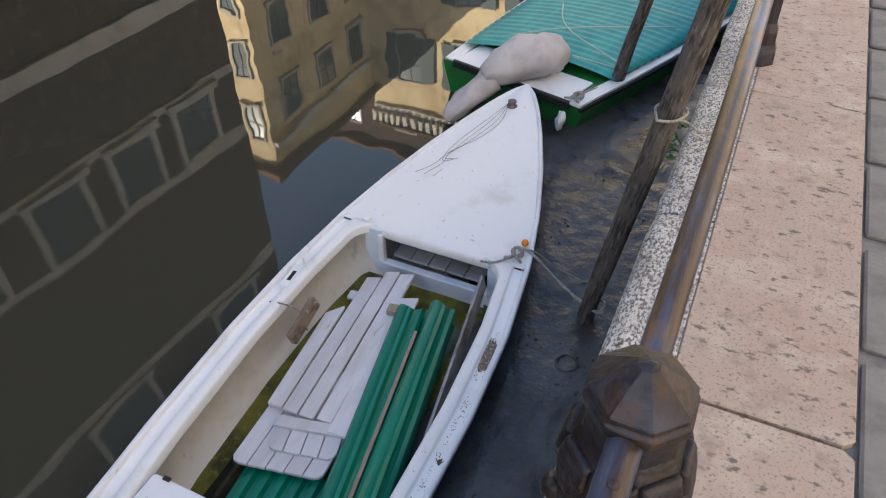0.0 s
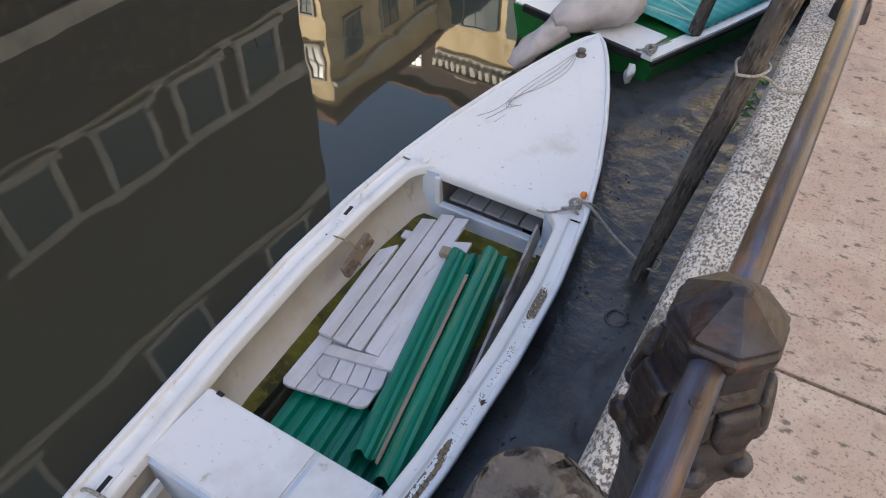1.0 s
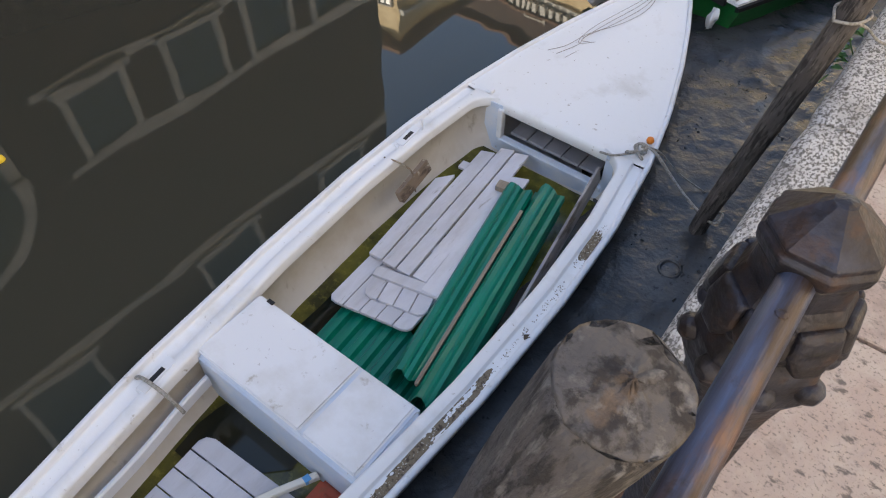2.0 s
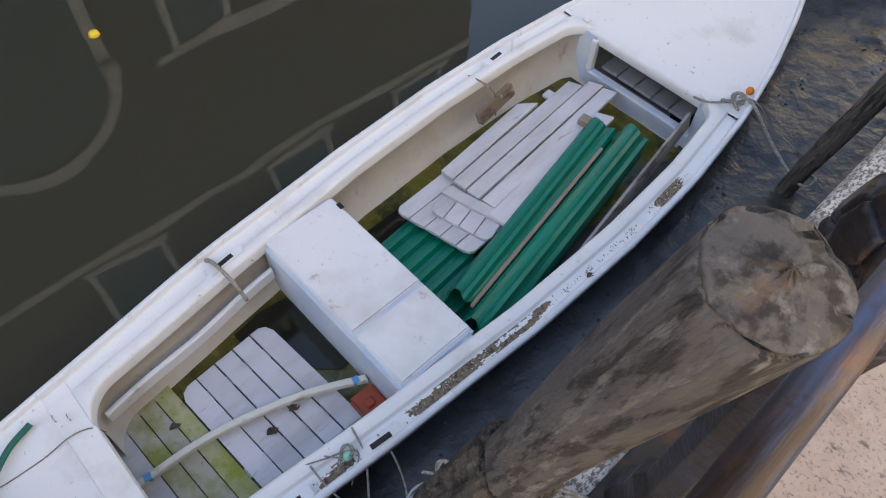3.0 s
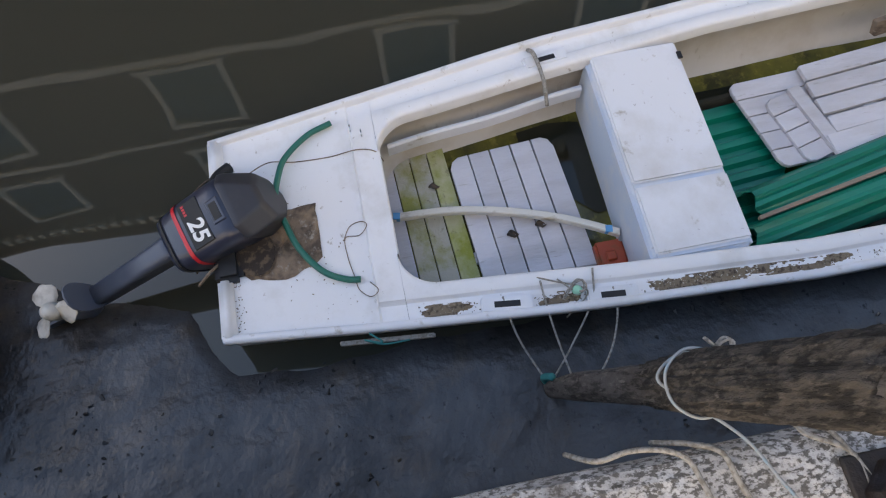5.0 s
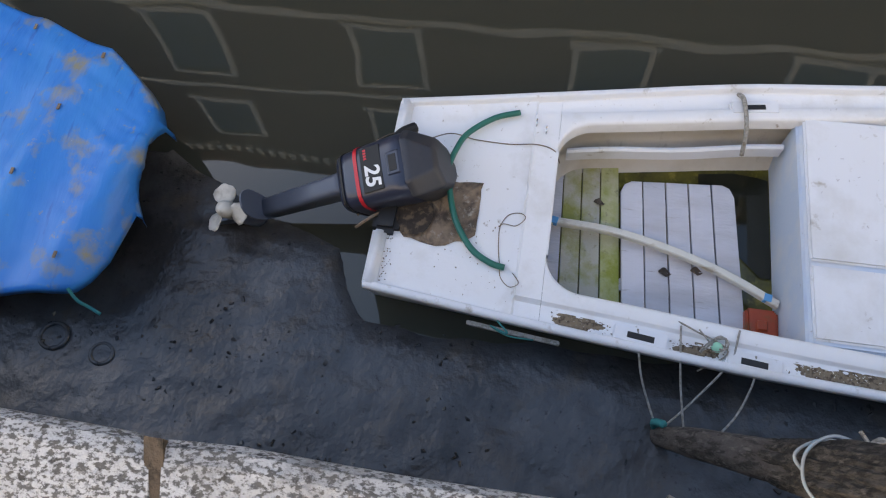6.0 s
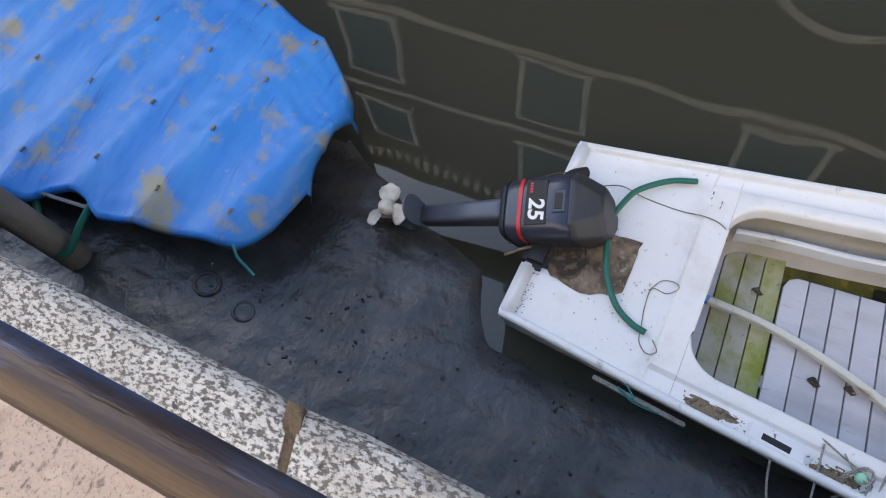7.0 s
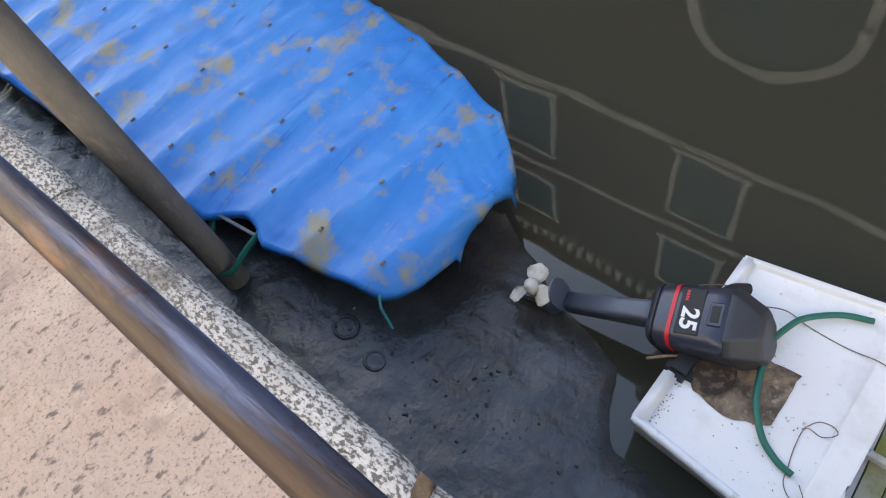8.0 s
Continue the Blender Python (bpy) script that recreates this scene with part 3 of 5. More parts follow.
near_pile = pile("mooring_pile", [(-0.57, 0.9, -1.4), (-0.512, 0.914, -1.12), (-0.448, 0.93, -0.8), (-0.288, 0.968, -0.03), (-0.205, 0.984, 0.37), (-0.138, 0.988, 0.72), (-0.058, 0.988, 1.15)], [0.03, 0.034, 0.043, 0.047, 0.047, 0.046, 0.0435], "thick weathered grey timber mooring pile with split bark", rough=0.009)
BARK = material("dark_fissured_bark", (0.07, 0.06, 0.05), 0.9, spots=[((0.02, 0.017, 0.014), 55, 0.44, 0.54, (1, 1, 0.3)), ((0.13, 0.11, 0.09), 90, 0.56, 0.68, (1, 1, 0.25))], bump=1.0, bump_scale=90)
bp = [Vector((-0.325, 0.96, -0.2)) + Vector((0.165, 0.032, 0.8)) * k / 30 for k in range(31)]
bp = [bp[0].lerp(bp[-1], k / 90) for k in range(91)]
bm = tube(bmesh.new(), bp, [0.045 + 0.012 * min(1.0, k / 40) - (0.006 if k == 90 else 0.0) for k in range(91)], 110, 0.008, 2.0)
for v in bm.verts:
    core = bp[0].lerp(bp[-1], min(max((v.co.z - bp[0].z) / (bp[-1].z - bp[0].z), 0), 1))
    out = (v.co - core).normalized()
    ridge = abs(noise.noise((out.x * 9 + 0.6 * noise.noise(v.co * 14), out.y * 9, v.co.z * 5))) + 0.5 * abs(noise.noise((out.x * 22, out.y * 22, v.co.z * 16)))
    v.co += out * (0.013 * min(ridge, 0.6) - 0.004)
    v.co.z += (0.03 * noise.noise((out.x * 4, out.y * 4, 9)) + 0.012 * noise.noise((out.x * 15, out.y * 15, 9))) * max(0.0, (v.co.z - 0.4) / 0.2)
part("bark", bm, BARK, near_pile, "dark fissured bark sleeve", True)
pile("mooring_pile", [(-0.44, 3.43, -1.4), (-0.41, 3.43, -1.0), (-0.29, 3.435, -0.2), (-0.17, 3.44, 0.6), (-0.11, 3.445, 1.05)], [0.04, 0.042, 0.046, 0.05, 0.05], "slanting brown timber mooring pole with a rope round it", seed=4)
pile("mooring_pile", [(-0.98, 5.7, -1.4), (-0.9, 5.69, -1.05), (-0.78, 5.66, -0.4), (-0.6, 5.62, 0.5)], [0.05, 0.05, 0.042, 0.04], "thin dark crooked mooring pole beside the green boat", seed=9)
pile("mooring_pile", [(-0.445, -1.95, -1.4), (-0.422, -1.954, -1.1), (-0.375, -1.966, -0.4), (-0.3, -1.98, 0.5)], [0.06, 0.06, 0.062, 0.062], "smooth grey mooring pole standing in the mud", mat=material("smooth_grey_pole", (0.15, 0.145, 0.138), 0.75, spots=[((0.09, 0.085, 0.08), 6, 0.45, 0.7, (1, 1, 0.5)), ((0.2, 0.19, 0.18), 30, 0.58, 0.72, (1, 1, 0.3))], bump=0.3), seed=13, rough=0.003)


# ---- the canal's water, open where the white boat's hull displaces it ----
def hull_half(y):
    ys = [-0.165, 0.35, 1.2, 2.5, 3.5, 4.3, 4.9, 5.0]
    return float(np.interp(y, ys, [0.33, 0.4, 0.48, 0.56, 0.49, 0.31, 0.1, 0.0]))


bm = bmesh.new()
ys = [-45.0, -0.165] + [-0.165 + 5.165 * i / 40 for i in range(41)] + [5.0, 60.0]
for side in (-1, 1):
    rows = []
    for k, y in enumerate(ys):
        mid = -1.25 - 0.027 * (y + 0.17) if -1 < y < 6 else -1.3
        gap = hull_half(y) if 1 < k < len(ys) - 2 else 0.0
        rows.append([(-7.6 if side < 0 else -0.1, y, WATER), (mid + side * gap, y, WATER)])
    loft(bm, rows)
tagged(part("water", bm, WATER_MAT), "still dark turbid canal water with reflections", "water", "", "structure")

# ---- the white boat ----
STERN, BOW, CF, CA = -0.17, 5.16, 3.46, 0.46        # stern, stem, fore and aft end of the cockpit along y


def centre(y):
    return -1.25 - 0.027 * (y + 0.17)


def beam(y):
    """Half beam at the gunwale."""
    ys = [-0.17, 0.35, 0.75, 1.2, 1.9, 2.5, 3.0, 3.5, 3.9, 4.3, 4.65, 4.9, 5.05, 5.13, 5.16]
    bs = [0.405, 0.472, 0.515, 0.57, 0.635, 0.655, 0.64, 0.585, 0.505, 0.395, 0.275, 0.175, 0.1, 0.05, 0.012]
    return float(np.interp(y, ys, bs))


def sheer(y):
    return -0.93 + (0.13 * ((y - 2.6) / 2.5) ** 2 if y > 2.6 else 0.0)


def coam(y):
    """Half width of the cockpit opening, with rounded corners."""
    mid, half = (CF + CA) / 2, (CF - CA) / 2
    u = abs(y - mid) / half
    if u >= 1:
        return 0.0
    d = (1 - u) * half
    r = 0.13
    inner = beam(y) - 0.15
    if d < r:
        inner -= r - math.sqrt(max(r * r - (r - d) ** 2, 0))
    return inner


def flare(y, s):
    """How much further the gunwale reaches on one side, s, than the half beam."""
    return 0.022 * math.exp(-((y - 1.05) / 0.55) ** 2) if s < 0 else 0.012 * math.exp(-((y - 0.8) / 0.6) ** 2)


boat = group_empty("rowing_boat", "white fibreglass open boat with weathered decks, moored by ropes", "boat")


def stations(a, b, n):
    return [a + (b - a) * i / n for i in range(n + 1)]


# hull skin with its flanged gunwale
bm = bmesh.new()
rings = []
for y in stations(STERN, BOW, 70):
    b, z, c = beam(y), sheer(y), centre(y)
    low = -1.33 + (0.0 if y < 3.6 else 0.25 * ((y - 3.6) / 1.56) ** 2)
    half = [(b - 0.032, z - 0.022), (b - 0.028, z), (b - 0.024, z + 0.003), (b - 0.008, z + 0.004), (b, z - 0.006), (b, z - 0.03), (b - 0.014, z - 0.036), (b * 0.93 - 0.012, z - 0.17), (b * 0.82, low + 0.06), (b * 0.6, low), (0.0, low - 0.03)]
    ring = [(c + x + (flare(y, 1) if zz > z - 0.1 else 0), y, zz) for x, zz in half] + [(c - x - (flare(y, -1) if zz > z - 0.1 else 0), y, zz) for x, zz in half[-2::-1]]
    rings.append(ring)
loft(bm, rings)
hull = part("hull", bm, GELCOAT, boat, "", True)

# side decks and the coaming lip
YS = sorted(set(stations(CA + 0.001, CA + 0.14, 16) + stations(CA + 0.14, CF - 0.14, 44) + stations(CF - 0.14, CF - 0.001, 16)))
for s, nm in ((-1, "port"), (1, "starboard")):
    bm = bmesh.new()
    rings = []
    for y in YS:
        b, z, c, k = beam(y), sheer(y), centre(y), coam(y)
        b2 = b + flare(y, s)
        prof = [(b2 - 0.029, z - 0.014), (b2 - 0.034, z - 0.025), (b2 - 0.038, z - 0.026), (b - 0.083, z - 0.026), (b - 0.087, z - 0.024), (b - 0.092, z - 0.008), (b - 0.096, z - 0.005), (k + 0.03, z - 0.004), (k + 0.014, z - 0.004), (k + 0.006, z - 0.007), (k + 0.001, z - 0.016), (k - 0.002, z - 0.06)]
        rings.append([(c + s * x, y, h) for x, h in prof])
    loft(bm, rings)
    part("side_deck", bm, DECK_WHITE, boat, "", True)
    # inner liner, down to the bilge
    bm = bmesh.new()
    rings = []
    for y in YS:
        z, c, k = sheer(y), centre(y), coam(y)
        rings.append([(c + s * (k - 0.001), y, z - 0.058), (c + s * (k + 0.03), y, z - 0.09), (c + s * (k + 0.035), y, z - 0.2), (c + s * max(k - 0.03, 0.0), y, -1.27), (c, y, -1.29)])
    loft(bm, rings)
    part("liner", bm, LINER, boat, "stained grey inner skin", True)

# foredeck, slightly crowned, and the aft deck
bm = bmesh.new()
rings = []
for y in stations(CF, BOW - 0.03, 26):
    b, z, c = max(beam(y) - 0.03, 0.004), sheer(y) - 0.012, centre(y)
    crown = 0.022 * min(1.0, (y - CF) / 0.35)
    if y == CF:
        for dy, dz in ((-0.002, -0.075), (-0.012, -0.06), (-0.014, -0.02), (-0.008, -0.006)):
            rings.append([(c + (beam(CF) - 0.17) * t, y + dy, z + dz) for t in stations(-1, 1, 14)])
    rings.append([(c + b * t, y, z + crown * (1 - t * t)) for t in stations(-1, 1, 14)])
loft(bm, rings)
part("foredeck", bm, DECK_WHITE, boat, "plain white foredeck with dirt along its edge", True)
bm = bmesh.new()
rings = []
for y in stations(STERN + 0.03, 0.35, 9) + [0.362, 0.37, 0.4, 0.43, CA]:
    b, z, c = beam(y), sheer(y), centre(y)
    up = z - 0.005 if y > 0.365 else z - 0.019
    side = z - 0.026 if y > 0.365 else z - 0.019
    half = [(b - 0.028, z - 0.014), (b - 0.034, side), (b - 0.083, side), (b - 0.096, up)]
    rings.append([(c - x - (flare(y, -1) if k < 2 else 0), y, h) for k, (x, h) in enumerate(half)] + [(c + (b - 0.1) * t, y, up) for t in stations(-1, 1, 10)] + [(c + x + (flare(y, 1) if k > 1 else 0), y, h) for k, (x, h) in enumerate(half[::-1])])
loft(bm, rings)
z = sheer(CA)
loft(bm, [[(centre(CA) + 0.215 * t, y, z + h) for t in stations(-1, 1, 8)] for y, h in ((CA, -0.005), (CA + 0.006, -0.008), (CA + 0.008, -0.06), (CA + 0.001, -0.062))])
part("aft_deck", bm, DECK_WHITE, boat, "white stern deck with scraps and stains", False)
# transom: a plate closing the hull and two raised halves beside the motor well
zt = sheer(0)
c0 = centre(STERN)
b0 = beam(STERN)
low = [(b0 - 0.016, zt - 0.05), (b0 * 0.93 - 0.014, zt - 0.17), (b0 * 0.82 - 0.002, -1.27), (b0 * 0.6, -1.328), (-b0 * 0.6, -1.328), (-b0 * 0.82 + 0.002, -1.27), (-b0 * 0.93 + 0.014, zt - 0.17), (-b0 + 0.016, zt - 0.05)]
part("transom", loft(bmesh.new(), [[(c0 + x, y, z) for x, z in low] for y in (STERN + 0.002, STERN + 0.03)], closed=True, caps=True), GELCOAT, boat)
for x0, x1 in ((-0.403, -0.2), (0.17, 0.403)):
    part("transom_rim", boxed((c0 + x0, STERN - 0.004, zt - 0.055), (c0 + x1, STERN + 0.048, zt + 0.012), 0.014, None, 3), GELCOAT, boat, "", True)
# rotten patch before the motor
TORN = [(-1.122, -0.121), (-1.27, -0.03), (-1.31, 0.088), (-1.313, 0.195), (-1.2, 0.2), (-1.094, 0.2), (-1.03, 0.06), (-1.065, -0.06)]
rim = []
for (xa, ya), (xb, yb) in zip(TORN, TORN[1:] + TORN[:1]):
    for k in range(4):
        x, y = xa + (xb - xa) * k / 4, ya + (yb - ya) * k / 4
        rim.append((x + 0.012 * noise.noise((x * 40, y * 40, 0)), y + 0.012 * noise.noise((x * 40, y * 40, 4))))
mx, my = -1.17, 0.06
bm = loft(bmesh.new(), [[(mx + (x - mx) * f, my + (y - my) * f, zt - 0.0175 + h + 0.008 * noise.noise((x * 20, y * 20, f * 4))) for x, y in rim] for f, h in ((1.0, 0.002), (0.92, 0.006), (0.65, 0.007), (0.35, 0.005), (0.05, 0.004))], closed=True, caps=True)
part("rotten_patch", bm, BROKEN, boat, "broken grey-brown deck core before the motor")
# shallow patch on top: brown rot, with a cavity's shade put into the colour
bm = loft(bmesh.new(), [[(-1.15 + 0.085 * f * math.cos(a) * (1 + 0.3 * noise.noise((math.cos(a) * 2, math.sin(a) * 2, 7))), -0.03 + 0.07 * f * math.sin(a), zt + 0.001 - 0.004 * (1 - f)) for a in [2 * math.pi * i / 22 for i in range(22)]] for f in (1.0, 0.6, 0.1)], closed=True, caps=True)
part("deck_hole", bm, material("rot_with_hole_shade", (0.035, 0.026, 0.02), 0.95, spots=[((0.12, 0.085, 0.055), 30, 0.5, 0.62, E1)], bump=0.9, bump_scale=40), boat, "dark rotten patch on the deck, a hole's shade put into its colour")

# thwart box across the cockpit with two lid panels
ya, yb = 1.345, 1.725
xl, xr = centre(1.5) - coam(1.5) - 0.012, centre(1.5) + coam(1.5) + 0.012
thwart = part("thwart_box", boxed((xl, ya, -1.28), (xr, yb, -0.955), 0.02, None, 3), BLUE_WHITE, boat, "pale blue-white seat box across the cockpit")
part("lid", boxed((xl + 0.012, ya + 0.015, -0.957), (-1.155, yb - 0.01, -0.94), 0.008, None, 2), GELCOAT, thwart)
part("lid", boxed((-1.137, ya + 0.015, -0.957), (xr - 0.03, yb - 0.01, -0.94), 0.008, None, 2), GELCOAT, thwart)
for x, y in ((-1.672, 1.712),):
    part("hinge", boxed((x - 0.018, y - 0.01, -0.94), (x + 0.018, y + 0.01, -0.934), 0.002), BLACK, thwart)
chip_rng = random.Random(11)
rows = []
for k in range(26):
    x, y = chip_rng.uniform(-1.64, -0.9), chip_rng.uniform(1.39, 1.69)
    h = chip_rng.uniform(0.002, 0.006)
    rows.append((Matrix.Translation((x, y, -0.9395)) @ pose(0, 0, 0, chip_rng.uniform(-8, 8), chip_rng.uniform(-8, 8), chip_rng.uniform(0, 360)) @ Matrix.Diagonal((1.0, 0.5, 0.5, 1)), h))
crumbs("paint_chips", rows, GREY_PLANK, "grey flakes of paint and dirt on the seat box lid", "litter")
# fore bulkhead with the opening of the bow locker
zc = sheer(CF)
cx = centre(CF)
bm = bmesh.new()
yb0 = CF - 0.02
box(bm, (cx - 0.44, yb0, -1.29), (cx - 0.3, yb0 + 0.03, zc - 0.03))
box(bm, (cx + 0.36, yb0, -1.29), (cx + 0.44, yb0 + 0.03, zc - 0.03))
box(bm, (cx - 0.3, yb0, -1.29), (cx + 0.36, yb0 + 0.03, -1.19))
part("bulkhead", bm, BLUE_WHITE, boat, "pale blue bulkhead with an open locker")
part("locker_frame", boxed((cx - 0.31, yb0 - 0.015, -1.2), (cx + 0.37, yb0 + 0.035, -1.165), 0.006), BLUE_WHITE, boat)
part("locker_post", boxed((cx - 0.325, yb0 - 0.012, -1.17), (cx - 0.29, yb0 + 0.03, zc - 0.05), 0.006, None), GELCOAT, boat)
for k in range(5):
    x = cx - 0.26 + 0.115 * k
    part("locker_board", boxed((x, CF + 0.03, -1.16), (x + 0.108, CF + 0.62, -1.14), 0.004, Matrix.Translation((0, 0, 0.0))), DARK_PLANK, boat)

# slots for ropes in raised pads of the side decks
for x, y, l, turn in ((-1.892, 2.912, 0.075, 5), (-1.76, 1.185, 0.075, 7), (-0.752, 1.165, 0.085, -6), (-0.79, 0.8, 0.09, -7)):
    rot = Matrix.Translation((x, y, sheer(y))) @ pose(0, 0, 0, 0, 0, turn)
    pad = part("slot_pad", boxed((-0.034, -0.09, -0.03), (0.026, 0.09, 0.0), 0.006, rot, 2), GELCOAT, boat)
    # no hole is cut: a black block carries the slot's shade as colour
    part("slot", boxed((-0.013, -l / 2, -0.003), (0.009, l / 2, 0.0012), 0.0008, rot), BLACK, pad, "black block with a slot's shade put into its colour")

# bilge: weed, and standing water
bm = bmesh.new()
loft(bm, [[(centre(y) + (coam(y) - 0.012) * t, y, -1.262 + 0.004 * noise.noise((t * 6, y * 6, 0))) for t in stations(-1, 1, 10)] for y in stations(CA + 0.02, CF - 0.05, 40)])
part("bilge", bm, ALGAE, boat, "green algae and weed on the boat's floor", True)
bm = bmesh.new()
loft(bm, [[(x0, y, -1.2545), (x1, y, -1.2545)] for y, x0, x1 in ((1.06, -1.64, -1.46), (1.2, -1.66, -1.3), (1.3, -1.65, -1.2), (1.34, -1.64, -1.2))])
part("bilge_water", bm, BILGE_WATER, boat, "dark standing water")
bm = bmesh.new()
loft(bm, [[(x0, y, -1.2545), (x1, y, -1.2545)] for y, x0, x1 in ((1.73, -1.68, -1.45), (1.95, -1.68, -1.5), (2.25, -1.69, -1.6), (2.5, -1.7, -1.66))])
part("bilge_water", bm, BILGE_WATER, boat, "dark standing water")
# ledge along the port side of the stern cockpit
bm = bmesh.new()
loft(bm, [[(-1.575 - 0.115 * t + dx, 0.5 + 0.83 * t, -1.055 + dz + 0.008 * math.sin(9 * t)) for dx, dz in ((0, 0), (0.012, 0.004), (0.02, -0.004), (0.02, -0.06), (0.0, -0.065))] for t in stations(0, 1, 12)], closed=True, caps=True)
part("ledge", bm, GELCOAT, boat, "wavy pale ledge along the inner side")


def plank(parent, a, b, w, t, mat, name="plank", bevel=0.004, taper=0.0, roll=0.0):
    """A board from a to b, w wide and t thick; its first end cut by taper."""
    a, b = Vector(a), Vector(b)
    d = b - a
    l = d.length
    q = d.to_track_quat("Y", "Z").to_matrix().to_4x4()
    m = Matrix.Translation(a) @ q @ pose(0, 0, 0, 0, roll, 0)
    bm = bmesh.new()
    pts = [(-w / 2, bevel), (-w / 2 + bevel, 0), (w / 2 - bevel, 0), (w / 2, bevel), (w / 2, l - bevel), (w / 2 - bevel, l), (-w / 2 + bevel, l - taper), (-w / 2, l - taper - bevel)]
    pts = [(x + 0.0015 * noise.noise((x * 40, y * 7, a.x)), y + 0.003 * noise.noise((x * 50, y, a.y))) for x, y in pts]
    loft(bm, [[m @ Vector((x, y, z)) for x, y in pts] for z in (-t / 2, t / 2 - 0.002)] + [[m @ Vector((x * 0.985, y + (0.002 if y < l / 2 else -0.002), t / 2)) for x, y in pts]], closed=True, caps=True)
    return part(name, bm, mat, parent)


def panel(ob, a, b, c, d, n, z, t, mats, curve=0.0, name="slat"):
    """A slatted panel over the outline a, b, c, d: n slats side by side from a to b, each running across to d, c; its corners at a and b rounded."""
    a, b, c, d = (Vector((*q, 0)) for q in (a, b, c, d))
    long = (d - a).length
    for k in range(n):
        f0, f1 = (k + 0.03) / n, (k + 0.97) / n
        p, q, r, v = a.lerp(b, f0), a.lerp(b, f1), d.lerp(c, f1), d.lerp(c, f0)
        e = curve / long
        pts = [p, q, r, v]
        if k == 0 and curve:
            pts = [p.lerp(v, e), p.lerp(v, 0.3 * e).lerp(q.lerp(r, 0.3 * e), 0.17), p.lerp(q, 0.5), q, r, v]
        elif k == n - 1 and curve:
            pts = [p, p.lerp(q, 0.5), q.lerp(r, 0.3 * e).lerp(p.lerp(v, 0.3 * e), 0.17), q.lerp(r, e), r, v]
        pts = [w + Vector((0.002 * noise.noise((w.x * 60, w.y * 60, k)), 0.002 * noise.noise((w.y * 60, w.x * 60, k)), 0)) for w in pts]
        mid = sum(pts, Vector()) / len(pts)
        rings = [[(w.x, w.y, z - t / 2) for w in pts], [(w.x, w.y, z + t / 2 - 0.003) for w in pts], [((w + (mid - w).normalized() * 0.003).x, (w + (mid - w).normalized() * 0.003).y, z + t / 2) for w in pts]]
        part(name, loft(bmesh.new(), rings, closed=True, caps=True), mats[k % len(mats)], ob)


# floor gratings at the stern
grating = group_empty("floor_grating", "grey painted slatted floor panel lying in the stern", "floor grating", "loose floorboards")
panel(grating, (-1.553, 0.738), (-1.585, 1.195), (-0.97, 1.235), (-0.995, 0.772), 5, -1.235, 0.02, [GREY_PLANK], 0.05)
for x in (-1.47, -1.1):
    plank(grating, (x, 0.76, -1.252), (x, 1.2, -1.252), 0.05, 0.014, GREY_PLANK, "batten")
mossy = group_empty("floor_grating", "algae-stained slatted floor panel under the stern deck", "floor grating", "loose floorboards")
panel(mossy, (-1.6, 0.43), (-1.625, 0.732), (-1.01, 0.768), (-1.03, 0.45), 4, -1.248, 0.016, [GREY_PLANK, MOSSY_LIGHT, MOSSY_LIGHT, MOSSY_PLANK])

# loose floorboards amidships
lower = group_empty("floor_grating", "broken grey slatted floorboards on the bilge", "floor grating", "loose floorboards")
panel(lower, (-1.63, 1.975), (-1.2, 2.065), (-1.225, 2.62), (-1.66, 2.62), 5, -1.165, 0.018, [GREY_PLANK], 0.03)
broken = group_empty("floor_grating", "small broken piece of grey slats on other boards", "floor grating", "loose floorboards")
panel(broken, (-1.51, 2.085), (-1.185, 2.165), (-1.225, 2.3), (-1.54, 2.215), 4, -1.147, 0.016, [GREY_PLANK], 0.035)
plank(broken, (-1.545, 2.225, -1.131), (-1.225, 2.3, -1.129), 0.058, 0.018, GREY_PLANK, "batten")
upper = group_empty("floor_grating", "grey painted tapered floorboards resting on others", "floor grating", "loose floorboards")
for k, (x0, x1, y0, y1, w) in enumerate(((-1.6, -1.672, 2.29, 2.98, 0.085), (-1.515, -1.6, 2.29, 3.26, 0.085), (-1.428, -1.525, 2.295, 3.345, 0.084), (-1.338, -1.44, 2.31, 3.36, 0.084))):
    plank(upper, (x0, y0, -1.132), (x1, y1, -1.128), w - 0.007, 0.02, GREY_PLANK, "slat", taper=0.07 if k == 0 else 0.02)
plank(upper, (-1.65, 2.5, -1.15), (-1.33, 2.53, -1.148), 0.06, 0.014, GREY_PLANK, "batten")
plank(upper, (-1.68, 3.1, -1.15), (-1.36, 3.13, -1.148), 0.06, 0.014, GREY_PLANK, "batten")
single = tagged(plank(None, (-1.24, 2.27, -1.125), (-1.345, 3.2, -1.13), 0.1, 0.02, GREY_PLANK, "loose_board", taper=0.03), "single loose grey floorboard beside the green sheets", "board")
tagged(plank(None, (-1.4, 3.05, -1.1), (-1.31, 3.065, -1.1), 0.06, 0.03, BARE_WOOD, "wood_block"), "small worn wooden block on the floorboards", "wood block")
tagged(plank(None, (-0.825, 2.3, -1.1), (-1.0, 3.42, -1.06), 0.1, 0.014, material("weathered_board", (0.3, 0.285, 0.28), 0.8, spots=[((0.12, 0.1, 0.085), 14, 0.5, 0.62, (1, 0.3, 1)), ((0.45, 0.43, 0.41), 40, 0.58, 0.7, (1, 0.2, 1))], bump=0.5), "side_board", roll=80), "grey weathered cracked board leaning on the boat's side", "board")

